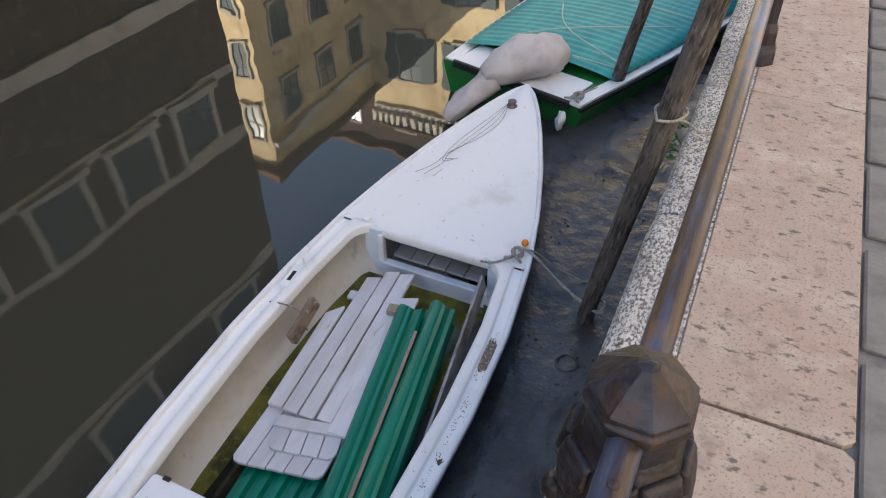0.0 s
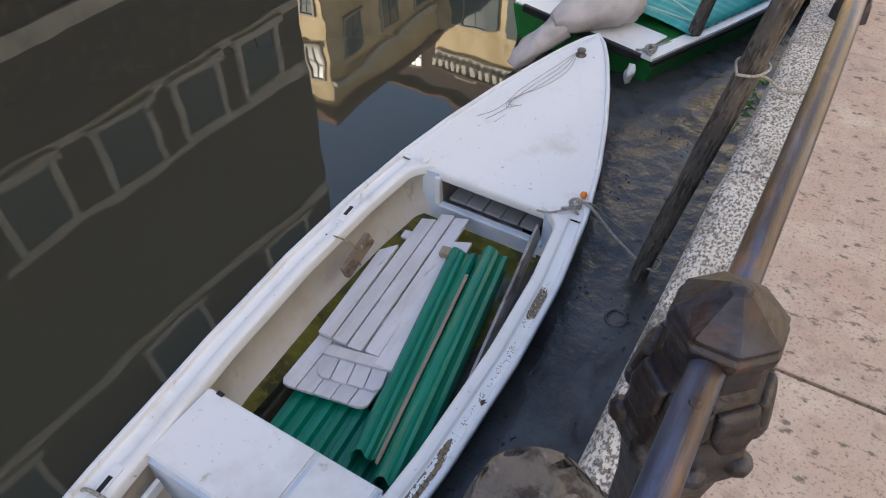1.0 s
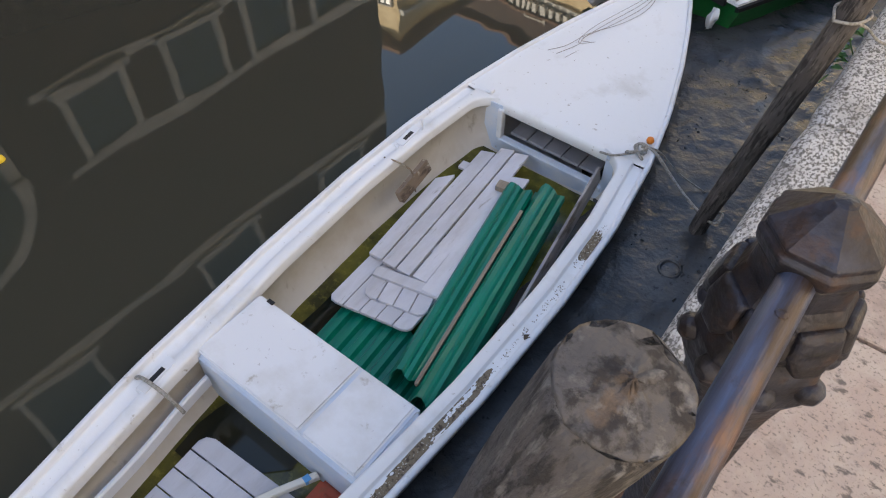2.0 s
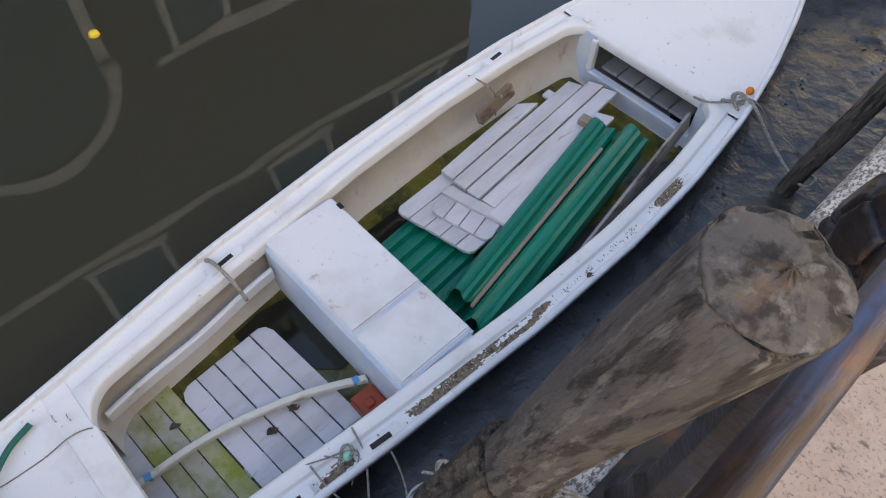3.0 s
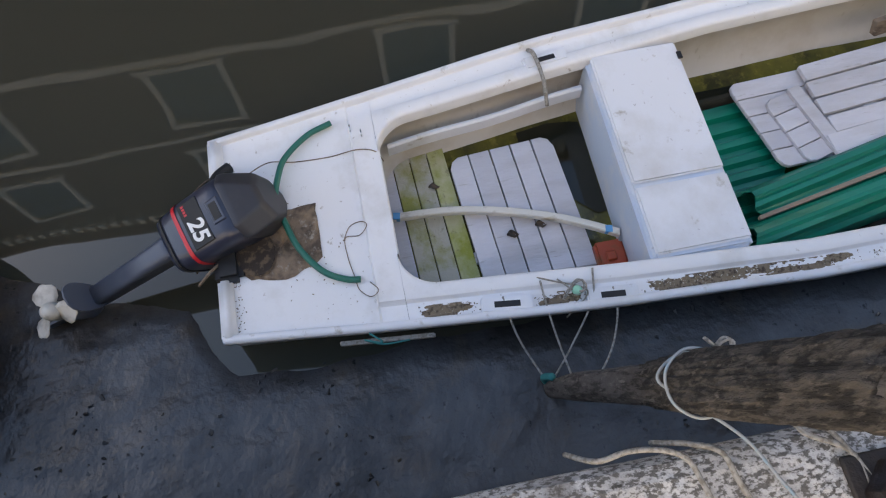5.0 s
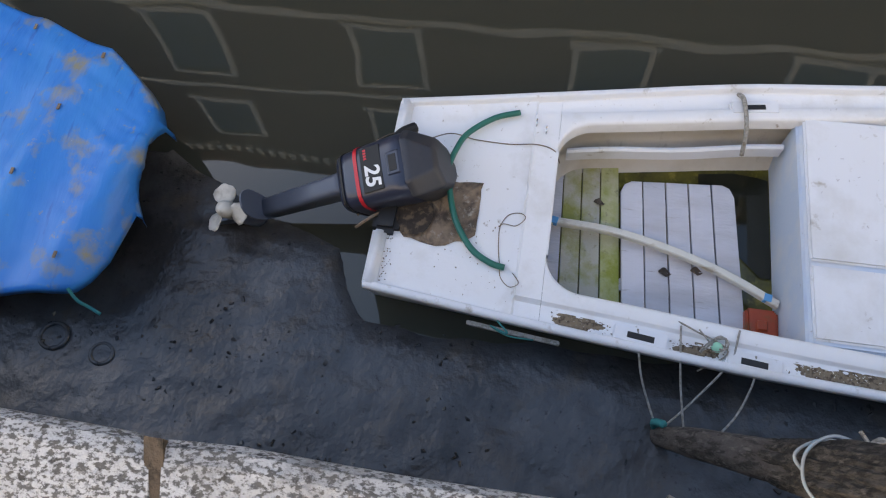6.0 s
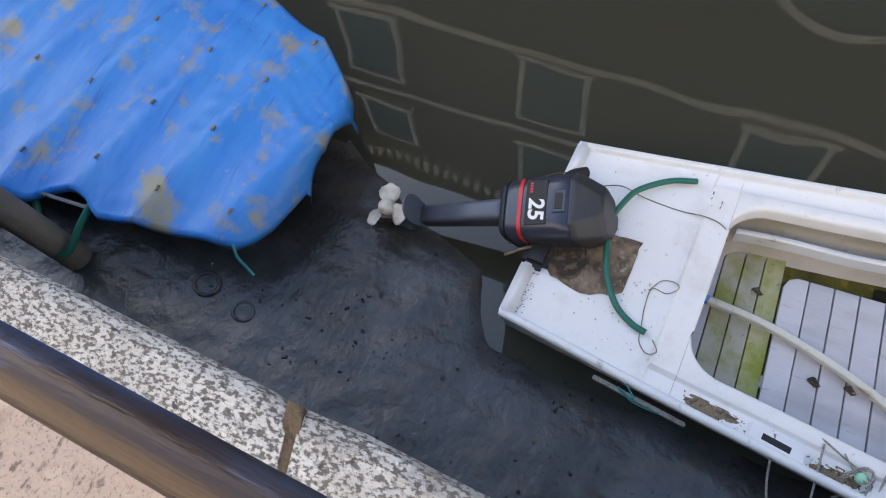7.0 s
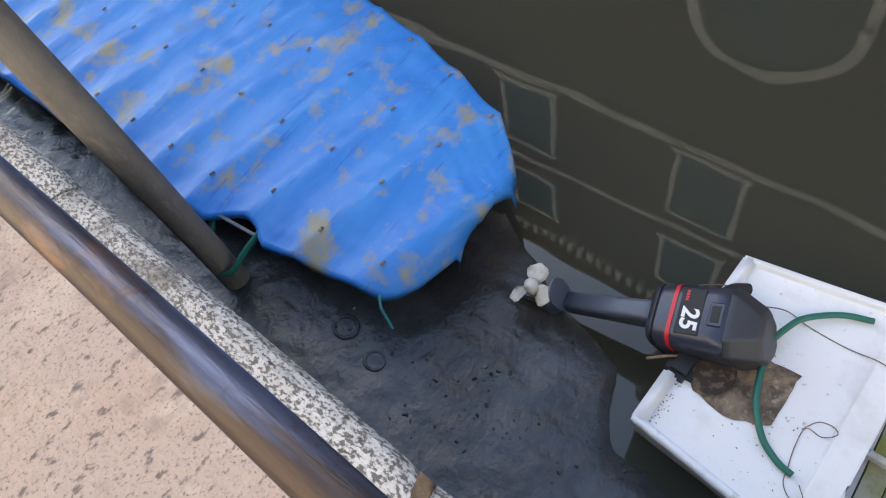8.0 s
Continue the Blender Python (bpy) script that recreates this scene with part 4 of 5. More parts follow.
# rolled and flat corrugated plastic sheets
def roll_sheet(a, b, w, h, n, label, open_end=0.0):
    a, b = Vector(a), Vector(b)
    d = b - a
    m = Matrix.Translation(a) @ d.to_track_quat("Y", "Z").to_matrix().to_4x4()
    rings = []
    for i in range(11):
        t = i / 10
        ring = []
        for k in range(n + 1):
            u = k / n
            ang = math.pi * (1.12 - 1.24 * u)
            rr = 1.0 + (0.1 if (k // 2) % 2 else -0.06)
            ring.append(m @ Vector((w / 2 * rr * math.cos(ang), d.length * t + 0.02 * open_end * math.sin(k), h * rr * math.sin(ang) + 0.004 * noise.noise((k, t * 4, 0)))))
        rings.append(ring)
    ob = part("plastic_sheet", loft(bmesh.new(), rings), GREEN_PVC)
    md = ob.modifiers.new("thickness", "SOLIDIFY")
    md.thickness = 0.003
    return tagged(ob, label, "plastic sheet", "green corrugated sheets")


roll_sheet((-1.045, 1.86, -1.2), (-1.285, 3.08, -1.17), 0.17, 0.115, 20, "rolled green corrugated plastic sheet lying in the boat", 1.0)
roll_sheet((-0.905, 1.8, -1.19), (-1.145, 3.17, -1.165), 0.155, 0.11, 18, "rolled green corrugated plastic sheet beside another", 1.0)
bm = bmesh.new()
rings = []
for i in range(8):
    y = 1.74 + 0.36 * i / 7
    rings.append([(-1.56 + 0.76 * k / 60 - 0.03 * i / 7, y, -1.225 + 0.013 * (1 if (k // 3) % 2 else -1) + 0.02 * k / 60) for k in range(61)])
flat = part("plastic_sheet", loft(bm, rings), GREEN_PVC)
flat.modifiers.new("thickness", "SOLIDIFY").thickness = 0.003
tagged(flat, "flat wet green corrugated sheet on the bilge", "plastic sheet", "green corrugated sheets")
tagged(plank(None, (-0.985, 1.85, -1.1), (-1.18, 2.95, -1.08), 0.017, 0.016, BARE_WOOD, "stick"), "thin bare wooden stick between the green sheets", "stick")

# curved white oar piece, red can
bm = bmesh.new()
p = smooth_path([(-1.315, 0.43, -1.185), (-1.295, 0.7, -1.178), (-1.24, 0.93, -1.172), (-1.165, 1.14, -1.172), (-1.065, 1.335, -1.175)], 5)
rings = [[q + Vector((dx, -dx * 0.3, dz)) for dx, dz in ((-0.014, -0.016), (0.014, -0.016), (0.014, 0.008), (0.01, 0.012), (-0.01, 0.012), (-0.014, 0.008))] for q in p]
oar = tagged(part("oar_piece", loft(bm, rings, closed=True, caps=True), OAR_WHITE), "curved worn white-painted wooden bar lying across the floor", "oar")
for q, s in ((p[1], 1), (p[-2], 1)):
    part("band", boxed((-0.0145, -0.014, -0.012), (0.0145, 0.014, 0.0135), 0.001, Matrix.Translation(q) @ pose(0, 0, 0, 0, 0, -12)), material("blue_tape", (0.1, 0.32, 0.6), 0.6), oar, "blue paint mark")
can = tagged(part("fuel_can", boxed((-1.05, 1.225, -1.255), (-0.9, 1.343, -1.19), 0.012, None, 2), RED_CAN), "rusty red plastic can in the boat's corner", "can")
part("can_lid", boxed((-1.0, 1.26, -1.19), (-0.96, 1.3, -1.178), 0.005), RED_CAN, can)


# ---- outboard motor, tilted up ----
motor = group_empty("outboard_motor", "dark grey outboard motor tilted up, red stripe and white figures", "outboard motor")
TILT = pose(0, 0, 0, 0, 0, 13) @ pose(0, 0, 0, -68, 0, 0) @ pose(0, 0, 0, 0, 0, 12) @ Matrix.Scale(0.95, 4)
MM = Matrix.Translation(Vector((-1.09, -0.757, -0.96)) - TILT @ Vector((0, -0.24, -0.555))) @ TILT


def octagon(w, y0, y1, c, z):
    """A ring with cut corners in the plane z."""
    h = w / 2
    return [MM @ Vector((x, y, z)) for x, y in ((-h, y0 + c), (-h + c, y0), (h - c, y0), (h, y0 + c), (h * 0.86, y1 - c), (h * 0.86 - c, y1), (-h * 0.86 + c, y1), (-h * 0.86, y1 - c))]


def rounded(w0, w1, y0, y1, z, n=40, p=4.6):
    """A superellipse ring in the plane z, w0 wide at the back and w1 at the front."""
    out = []
    for k in range(n):
        a = 2 * math.pi * k / n
        ca, sa = math.cos(a), math.sin(a)
        x = math.copysign(abs(ca) ** (2 / p), ca)
        y = math.copysign(abs(sa) ** (2 / p), sa)
        yy = (y0 + y1) / 2 + (y1 - y0) / 2 * y
        w = w0 + (w1 - w0) * (yy - y0) / (y1 - y0)
        out.append(MM @ Vector((x * w / 2, yy, z)))
    return out


cowl = part("cowl", loft(bmesh.new(), [rounded(0.19, 0.16, -0.15, 0.1, -0.08), rounded(0.232, 0.2, -0.168, 0.115, -0.07), rounded(0.246, 0.212, -0.175, 0.12, -0.03), rounded(0.262, 0.22, -0.178, 0.122, 0.06), rounded(0.268, 0.222, -0.178, 0.122, 0.16), rounded(0.266, 0.22, -0.176, 0.12, 0.215)], closed=True, caps=True), COWL, motor, "", True)
top = part("cowl_top", loft(bmesh.new(), [octagon(0.268, -0.178, 0.122, 0.045, 0.212), octagon(0.266, -0.172, 0.122, 0.05, 0.235), octagon(0.205, -0.105, 0.112, 0.06, 0.308), octagon(0.17, -0.085, 0.1, 0.055, 0.318)], closed=True, caps=True), COWL_TOP, motor, "faded grey faceted top of the cowl")
md = top.modifiers.new("soft_edges", "BEVEL")
md.width, md.segments, md.limit_method = 0.008, 3, "ANGLE"
md.angle_limit = radians(12)
part("cowl_seam", loft(bmesh.new(), [rounded(0.244, 0.21, -0.177, 0.122, -0.056), rounded(0.246, 0.212, -0.178, 0.123, -0.046)], closed=True, caps=True), BLACK, motor)
part("stripe", loft(bmesh.new(), [rounded(0.2595, 0.2215, -0.1792, 0.1235, 0.01), rounded(0.2625, 0.2225, -0.1796, 0.1237, 0.026)], closed=True), RED, motor, "red stripe round the cowl", True)
part("label", boxed((-0.092, -0.18, 0.042), (0.085, -0.174, 0.128), 0.001, MM), BLACK, motor, "black label on the cowl")
intake = part("air_intake", boxed((-0.05, -0.1815, 0.148), (0.046, -0.15, 0.206), 0.006, MM), COWL, motor, "raised rim of the air intake")
# solid black block; the intake's inner shade is its colour
part("opening", boxed((-0.036, -0.183, 0.158), (0.032, -0.16, 0.194), 0.003, MM), BLACK, intake, "black block with the opening's shade put into its colour")
txt = bpy.data.curves.new("figures", "FONT")
txt.body, txt.size, txt.extrude, txt.offset, txt.shear, txt.align_x, txt.align_y = "25", 0.088, 0.0008, 0.0022, 0.15, "CENTER", "CENTER"
fig = new("figures", txt)
fig.parent = motor
fig.matrix_basis = MM @ pose(0.022, -0.1805, 0.085, 90, 0, 0)
fig.data.materials.append(DECAL)
bm = bmesh.new()
for k in range(4):
    box(bm, (-0.084 + 0.011 * k, -0.1812, 0.058), (-0.077 + 0.011 * k, -0.176, 0.07), 0, MM)
part("marking", bm, RED, motor, "small unreadable red marking")
leg = loft(bmesh.new(), [rounded(0.105, 0.09, -0.08, 0.12, -0.06), rounded(0.098, 0.075, -0.076, 0.1, -0.1), rounded(0.094, 0.06, -0.075, 0.08, -0.13), rounded(0.085, 0.045, -0.07, 0.05, -0.445)], closed=True, caps=True)
leg_ob = part("leg", leg, LEG_PAINT, motor, "blue-grey scuffed leg", True)
part("cavitation_plate", loft(bmesh.new(), [rounded(0.16, 0.05, -0.2, 0.07, z, 20, 2.2) for z in (-0.445, -0.453)], closed=True, caps=True), LEG_PAINT, motor)
part("gearcase", loft(bmesh.new(), [[MM @ Vector((r * math.cos(a), y, -0.555 + r * 1.1 * math.sin(a))) for a in [i * math.pi / 6 for i in range(12)]] for y, r in ((-0.12, 0.034), (-0.06, 0.04), (0.04, 0.036), (0.1, 0.012))], closed=True, caps=True), LEG_PAINT, motor, "", True)
part("strut", loft(bmesh.new(), [rounded(0.05, 0.015, -0.09, 0.06, -0.45, 16, 2.2), rounded(0.04, 0.015, -0.08, 0.06, -0.545, 16, 2.2)], closed=True, caps=True), LEG_PAINT, motor)
part("skeg", loft(bmesh.new(), [[MM @ Vector((x, y, -0.585)) for x, y in ((0.006, -0.04), (0.006, 0.06), (-0.006, 0.06), (-0.006, -0.04))], [MM @ Vector((x, y, -0.7)) for x, y in ((0.004, -0.08), (0.004, -0.02), (-0.004, -0.02), (-0.004, -0.08))]], closed=True, caps=True), LEG_PAINT, motor)
prop = part("propeller", loft(bmesh.new(), [[MM @ Vector((r * math.cos(a), y, -0.555 + r * math.sin(a))) for a in [i * math.pi / 6 for i in range(12)]] for y, r in ((-0.12, 0.036), (-0.17, 0.034), (-0.195, 0.022), (-0.2, 0.006))], closed=True, caps=True), PROP, motor, "fouled pale propeller", True)
for k in range(3):
    bm = bmesh.new()
    rings = []
    for r, w, tw in ((0.026, 0.026, 50), (0.05, 0.044, 36), (0.08, 0.05, 26), (0.1, 0.04, 22), (0.112, 0.018, 20)):
        row = []
        for u in (-1, -0.5, 0, 0.5, 1):
            a = radians(tw)
            q = Vector((w * u * math.cos(a), -0.155 + w * u * math.sin(a) * 0.7, r * (1 - 0.08 * u * u)))
            row.append(MM @ (Matrix.Translation((0, 0, -0.555)) @ Matrix.Rotation(2 * math.pi * k / 3 + 0.5, 4, "Y") @ q))
        rings.append(row)
    ob = part("blade", loft(bm, rings), PROP, prop, "", True)
    ob.modifiers.new("thickness", "SOLIDIFY").thickness = 0.0025
lift = MM.to_3x3() @ Vector((0, -0.085, 0))
for ob in motor.children:
    if ob.name.split(".")[0] in ("leg", "cavitation_plate", "gearcase", "strut", "skeg", "propeller"):
        ob.location = lift
part("clamp_bracket", boxed((-0.09, 0.02, -0.16), (0.09, 0.12, 0.02), 0.02, Matrix.Translation((-1.15, -0.2, -0.93)), 2), BLACK, motor)
part("steering_arm", tube(bmesh.new(), smooth_path([(-1.18, -0.12, -0.84), (-1.3, -0.17, -0.88), (-1.4, -0.14, -0.9)], 4), 0.012, 8), BLACK, motor)
part("cable_gaiter", tube(bmesh.new(), smooth_path([(-1.5, -0.09, -0.9), (-1.455, -0.13, -0.88), (-1.4, -0.155, -0.88)], 4), [0.022] * 8 + [0.012], 10), BLACK, motor, "black cable end")
# shreds of broken skin hanging round the bracket
for k in range(9):
    x = -1.5 + 0.045 * k
    rope("broken_strand", [(x, -0.13 - 0.01 * (k % 3), -0.925), (x + 0.03, -0.19 - 0.012 * (k % 4), -0.92), (x + 0.055, -0.25, -0.95 - 0.01 * (k % 3))], 0.0025 + 0.0015 * (k % 3), BROKEN, "", boat, 3)

# hose bow over the stern deck
hose_ob = part("steering_hose", tube(bmesh.new(), smooth_path([(-1.636, 0.301, -0.93), (-1.596, 0.207, -0.925), (-1.515, 0.118, -0.918), (-1.441, 0.085, -0.91), (-1.34, 0.065, -0.905), (-1.248, 0.085, -0.91), (-1.134, 0.124, -0.918), (-1.038, 0.193, -0.928), (-0.993, 0.267, -0.932), (-0.982, 0.32, -0.934)], 6), 0.0115, 12), HOSE_GREEN, None, "", True)
tagged(hose_ob, "dark green rubber hose curved across the stern deck", "hose")
rope("cord", [(-1.45, -0.04, -0.9), (-1.51, 0.048, -0.93), (-1.502, 0.144, -0.944), (-1.498, 0.276, -0.946), (-1.5, 0.383, -0.932), (-1.479, 0.45, -0.932), (-1.47, 0.475, -1.0)], 0.0022, BROKEN, "thin brown cord over the stern deck")
rope("cord", [(-1.143, 0.28, -0.946), (-1.195, 0.309, -0.946), (-1.207, 0.352, -0.944), (-1.182, 0.372, -0.93), (-1.154, 0.34, -0.944), (-1.153, 0.288, -0.945), (-1.076, 0.287, -0.946), (-1.0, 0.3, -0.945), (-0.948, 0.31, -0.945), (-0.916, 0.345, -0.944), (-0.93, 0.375, -0.932), (-0.97, 0.35, -0.944)], 0.0016, BROKEN, "thin loop of brown cord on the stern deck")
for k, (x, y) in enumerate(((-1.6, 0.37), (-1.57, 0.41))):
    ob = part("eyelet", tube(bmesh.new(), [(x + 0.016 * math.cos(a), y, -0.935 + 0.014 * math.sin(a)) for a in [i * math.pi / 8 for i in range(9)]], 0.003, 6), STEEL, boat, "small steel eye")

# fittings of the bow
part("bow_bitt", loft(bmesh.new(), [[(-1.4 + r * math.cos(a), 4.86 + r * math.sin(a), sheer(4.86) + 0.008 + h) for a in [i * math.pi / 8 for i in range(16)]] for r, h in ((0.036, -0.01), (0.036, 0.006), (0.024, 0.01), (0.022, 0.03), (0.03, 0.034), (0.028, 0.044), (0.01, 0.047))], closed=True, caps=True), material("dull_bronze", (0.16, 0.14, 0.13), 0.5, 0.6), boat, "dull metal bollard on the bow", True)
for k in range(4):
    rope("bow_line", [(-1.42, 4.86, -0.79), (-1.4 - 0.03 * k, 4.66, -0.822), (-1.46 - 0.04 * k, 4.45 - 0.05 * k, -0.842), (-1.58, 4.25 - 0.04 * k, -0.862), (-1.63 + 0.05 * k, 4.08 + 0.05 * k, -0.874), (-1.7 + 0.06 * k, 3.98, -0.884)], 0.0014, BROKEN, "thin frayed cord tangled on the foredeck")
part("fairlead", boxed((-1.78, 3.46, sheer(3.5) - 0.01), (-1.74, 3.5, sheer(3.5) + 0.012), 0.006), DECK_WHITE, boat)
float_ob = part("net_float", loft(bmesh.new(), [[(-0.845 + r * math.cos(a), 3.62 + r * math.sin(a), -0.885 + h) for a in [i * math.pi / 8 for i in range(16)]] for r, h in ((0.004, -0.02), (0.016, -0.014), (0.021, 0), (0.016, 0.014), (0.004, 0.02))], closed=True, caps=True), ORANGE, None, "", True)
tagged(float_ob, "small orange ball float on the mooring rope", "float")

mint = part("net_float", loft(bmesh.new(), [[(-0.79 + r * math.cos(a), 1.045 + r * math.sin(a), -0.925 + h) for a in [i * math.pi / 8 for i in range(16)]] for r, h in ((0.004, -0.018), (0.014, -0.013), (0.019, 0), (0.014, 0.013), (0.004, 0.018))], closed=True, caps=True), material("mint_plastic", (0.3, 0.62, 0.45), 0.45), None, "", True)
tagged(mint, "small mint green ball float among the ropes", "float")

# ---- ropes of the white boat ----
def coil(name, c, r, turns, rad, mat, label):
    pts = []
    for k in range(turns * 9):
        a = 2 * math.pi * k / 9
        f = 0.6 + 0.4 * math.sin(k * 1.3)
        pts.append((c[0] + r * f * math.cos(a + 0.3 * k), c[1] + r * 1.2 * f * math.sin(a), c[2] + 0.018 * abs(math.sin(k * 0.7))))
    return rope(name, pts, rad, mat, label, None, 4)


coil("mooring_knot", (-0.86, 3.52, -0.905), 0.05, 4, 0.0065, ROPE_GREY, "tangled grey mooring knot at the cockpit corner")
rope("mooring_rope", [(-0.86, 3.56, -0.89), (-0.79, 3.57, -0.9), (-0.62, 3.52, -0.99), (-0.47, 3.46, -1.03), (-0.36, 3.39, -1.0), (-0.345, 3.46, -0.99), (-0.42, 3.5, -1.02)], 0.008, ROPE_GREY, "grey mooring rope from the boat to the pole")
rope("mooring_rope", [(-0.86, 3.55, -0.89), (-0.78, 3.6, -0.91), (-0.66, 3.66, -1.04), (-0.5, 3.7, -1.12)], 0.005, ROPE_GREY, "thin grey rope hanging down to the mud")
rope("mooring_rope", [(-1.03, 3.44, -0.94), (-0.95, 3.43, -0.91), (-0.87, 3.5, -0.9)], 0.006, ROPE_GREY, "short grey rope over the coaming")
for k, pts in enumerate(([(-0.82, 0.79, -0.93), (-0.74, 0.8, -0.95), (-0.66, 0.83, -1.02), (-0.52, 0.9, -1.1)], [(-0.85, 0.93, -0.93), (-0.76, 0.93, -0.93), (-0.66, 0.95, -1.0), (-0.53, 0.98, -1.07)], [(-0.86, 1.12, -0.93), (-0.75, 1.09, -0.94), (-0.63, 1.0, -1.02), (-0.54, 0.92, -1.09)], [(-0.78, 1.17, -0.93), (-0.7, 1.17, -0.96), (-0.6, 1.14, -1.04), (-0.5, 1.06, -1.05)], [(-0.89, 0.88, -0.95), (-0.84, 0.97, -0.925), (-0.78, 1.08, -0.925), (-0.72, 1.0, -0.99)])):
    rope("mooring_rope", pts, 0.004 if k < 4 else 0.003, ROPE_GREY, "grey mooring rope from the gunwale to the pile")
coil("mooring_knot", (-0.8, 1.03, -0.925), 0.04, 3, 0.0028, ROPE_GREY, "loose tangle of grey rope on the gunwale")
for pts in ([(-0.53, 0.9, -1.0), (-0.545, 0.88, -1.06), (-0.53, 0.9, -1.12)], [(-0.5, 1.05, -0.98), (-0.49, 1.06, -1.03), (-0.5, 1.06, -1.08)]):
    rope("teal_lashing", pts, 0.013, ROPE_TEAL, "frayed teal rope lashing at the pile's foot")
# white rope round the pile and on to the kerb
rope("pile_rope", [(-0.275 + 0.064 * math.cos(2.4 + 0.9 * k), 0.971 + 0.064 * math.sin(2.4 + 0.9 * k), 0.07 - 0.006 * k) for k in range(9)] + [(-0.3, 0.905, 0.03), (-0.25, 0.955, 0.015), (-0.165, 1.034, 0.012), (-0.08, 1.075, 0.008), (-0.03, 1.1, 0.008)], 0.0032, material("white_blue_rope", (0.32, 0.34, 0.35), 0.9, spots=[((0.25, 0.34, 0.4), 70, 0.5, 0.6, E1)]), "pale blue-white rope round the pile and over the kerb")
coil("pile_knot", (-0.33, 1.025, 0.055), 0.022, 2, 0.0035, ROPE_GREY, "frayed pale knot on the mooring pile")
for pts in ([(-0.21, 0.72, -0.1), (-0.18, 0.76, -0.01), (-0.185, 0.82, 0.002), (-0.175, 0.88, 0.006), (-0.15, 0.92, 0.009), (-0.1, 0.935, 0.009), (-0.03, 0.95, 0.009), (0.03, 0.97, 0.01)],
            [(-0.2, 0.9, -0.12), (-0.178, 0.94, -0.02), (-0.15, 0.985, 0.008), (-0.09, 1.0, 0.009), (0.0, 1.03, 0.01)],
            [(-0.23, 1.1, -0.16), (-0.18, 1.14, -0.02), (-0.15, 1.15, 0.008), (-0.1, 1.22, 0.009), (0.0, 1.22, 0.01)],
            [(-0.21, 1.16, -0.14), (-0.175, 1.18, -0.02), (-0.14, 1.2, 0.008), (-0.05, 1.24, 0.009)]):
    rope("kerb_rope", pts, 0.0055, ROPE_GREY, "grey rope laid over the kerb stones")

rope("pole_rope", [(-0.27, 3.36, 0.16), (-0.29, 3.45, 0.17), (-0.23, 3.52, 0.17), (-0.17, 3.47, 0.16), (-0.2, 3.38, 0.16), (-0.27, 3.37, 0.15), (-0.18, 3.5, 0.1), (-0.1, 3.58, 0.02), (0.0, 3.64, 0.012)], 0.006, ROPE_GREY, "grey rope tying the slanting pole to the kerb")
rope("oarlock_rope", [(-1.9, 2.72, -0.95), (-1.8, 2.72, -0.93), (-1.72, 2.73, -0.96), (-1.71, 2.74, -1.1)], 0.0045, BROKEN, "thin cord over the port gunwale")
rope("oarlock_rope", [(-1.84, 1.13, -0.96), (-1.78, 1.14, -0.92), (-1.66, 1.15, -0.93), (-1.6, 1.16, -1.02)], 0.009, ROPE_GREY, "grey cord over the port gunwale")
tagged(plank(None, (-1.7, 2.6, -1.03), (-1.725, 2.86, -1.0), 0.07, 0.03, material("dark_block_wood", (0.19, 0.14, 0.1), 0.8, spots=[((0.07, 0.05, 0.035), 20, 0.5, 0.65, (1, 0.4, 1)), ((0.4, 0.36, 0.3), 30, 0.6, 0.7, E1)], bump=0.3), "rowlock_block", roll=70), "worn wooden block tied to the inner side", "wood block")
part("pin", tube(bmesh.new(), [(-1.87, 3.0, -0.93), (-1.872, 3.0, -0.86)], 0.006, 8), GELCOAT, boat)
rope("stern_line", [(-0.78, 0.32, -0.92), (-0.74, 0.36, -0.92), (-0.765, 0.3, -0.94), (-0.75, 0.36, -0.98), (-0.75, 0.45, -0.99)], 0.003, ROPE_TEAL, "frayed teal line at the stern corner")
tagged(plank(None, (-0.785, 0.21, -1.0), (-0.752, 0.54, -1.0), 0.016, 0.012, ROPE_GREY, "fender_board"), "grey weathered lath hung along the boat's side", "lath")

# leaf litter and shell grit in the starboard gutter
rng = random.Random(5)
for y0, y1, wide in ((0.49, 0.7, 0.8), (0.9, 1.07, 0.85), (1.26, 1.7, 1.05), (1.58, 2.08, 0.75), (2.18, 2.32, 0.4), (2.74, 2.98, 1.1)):
    rings = []
    n = int((y1 - y0) / 0.005)
    for i in range(n + 1):
        y = y0 + (y1 - y0) * i / n
        thin = abs(math.sin(math.pi * i / n)) ** 0.5
        x, z = centre(y) + beam(y) + flare(y, 1) - 0.0595, sheer(y) - 0.029
        rings.append([(x + 0.0225 * u, y, z + thin * wide * (0.0066 - 0.002 * u * u + 0.006 * noise.noise((u * 0.8 + wide, y * 9, 2)) + 0.003 * noise.noise((u * 4, y * 60, 5)))) for u in stations(-1, 1, 12)])
    tagged(part("leaf_litter", loft(bmesh.new(), rings), DIRT), "brown leaf litter settled in the gunwale gutter", "litter", "litter in the gutter", "stuff")
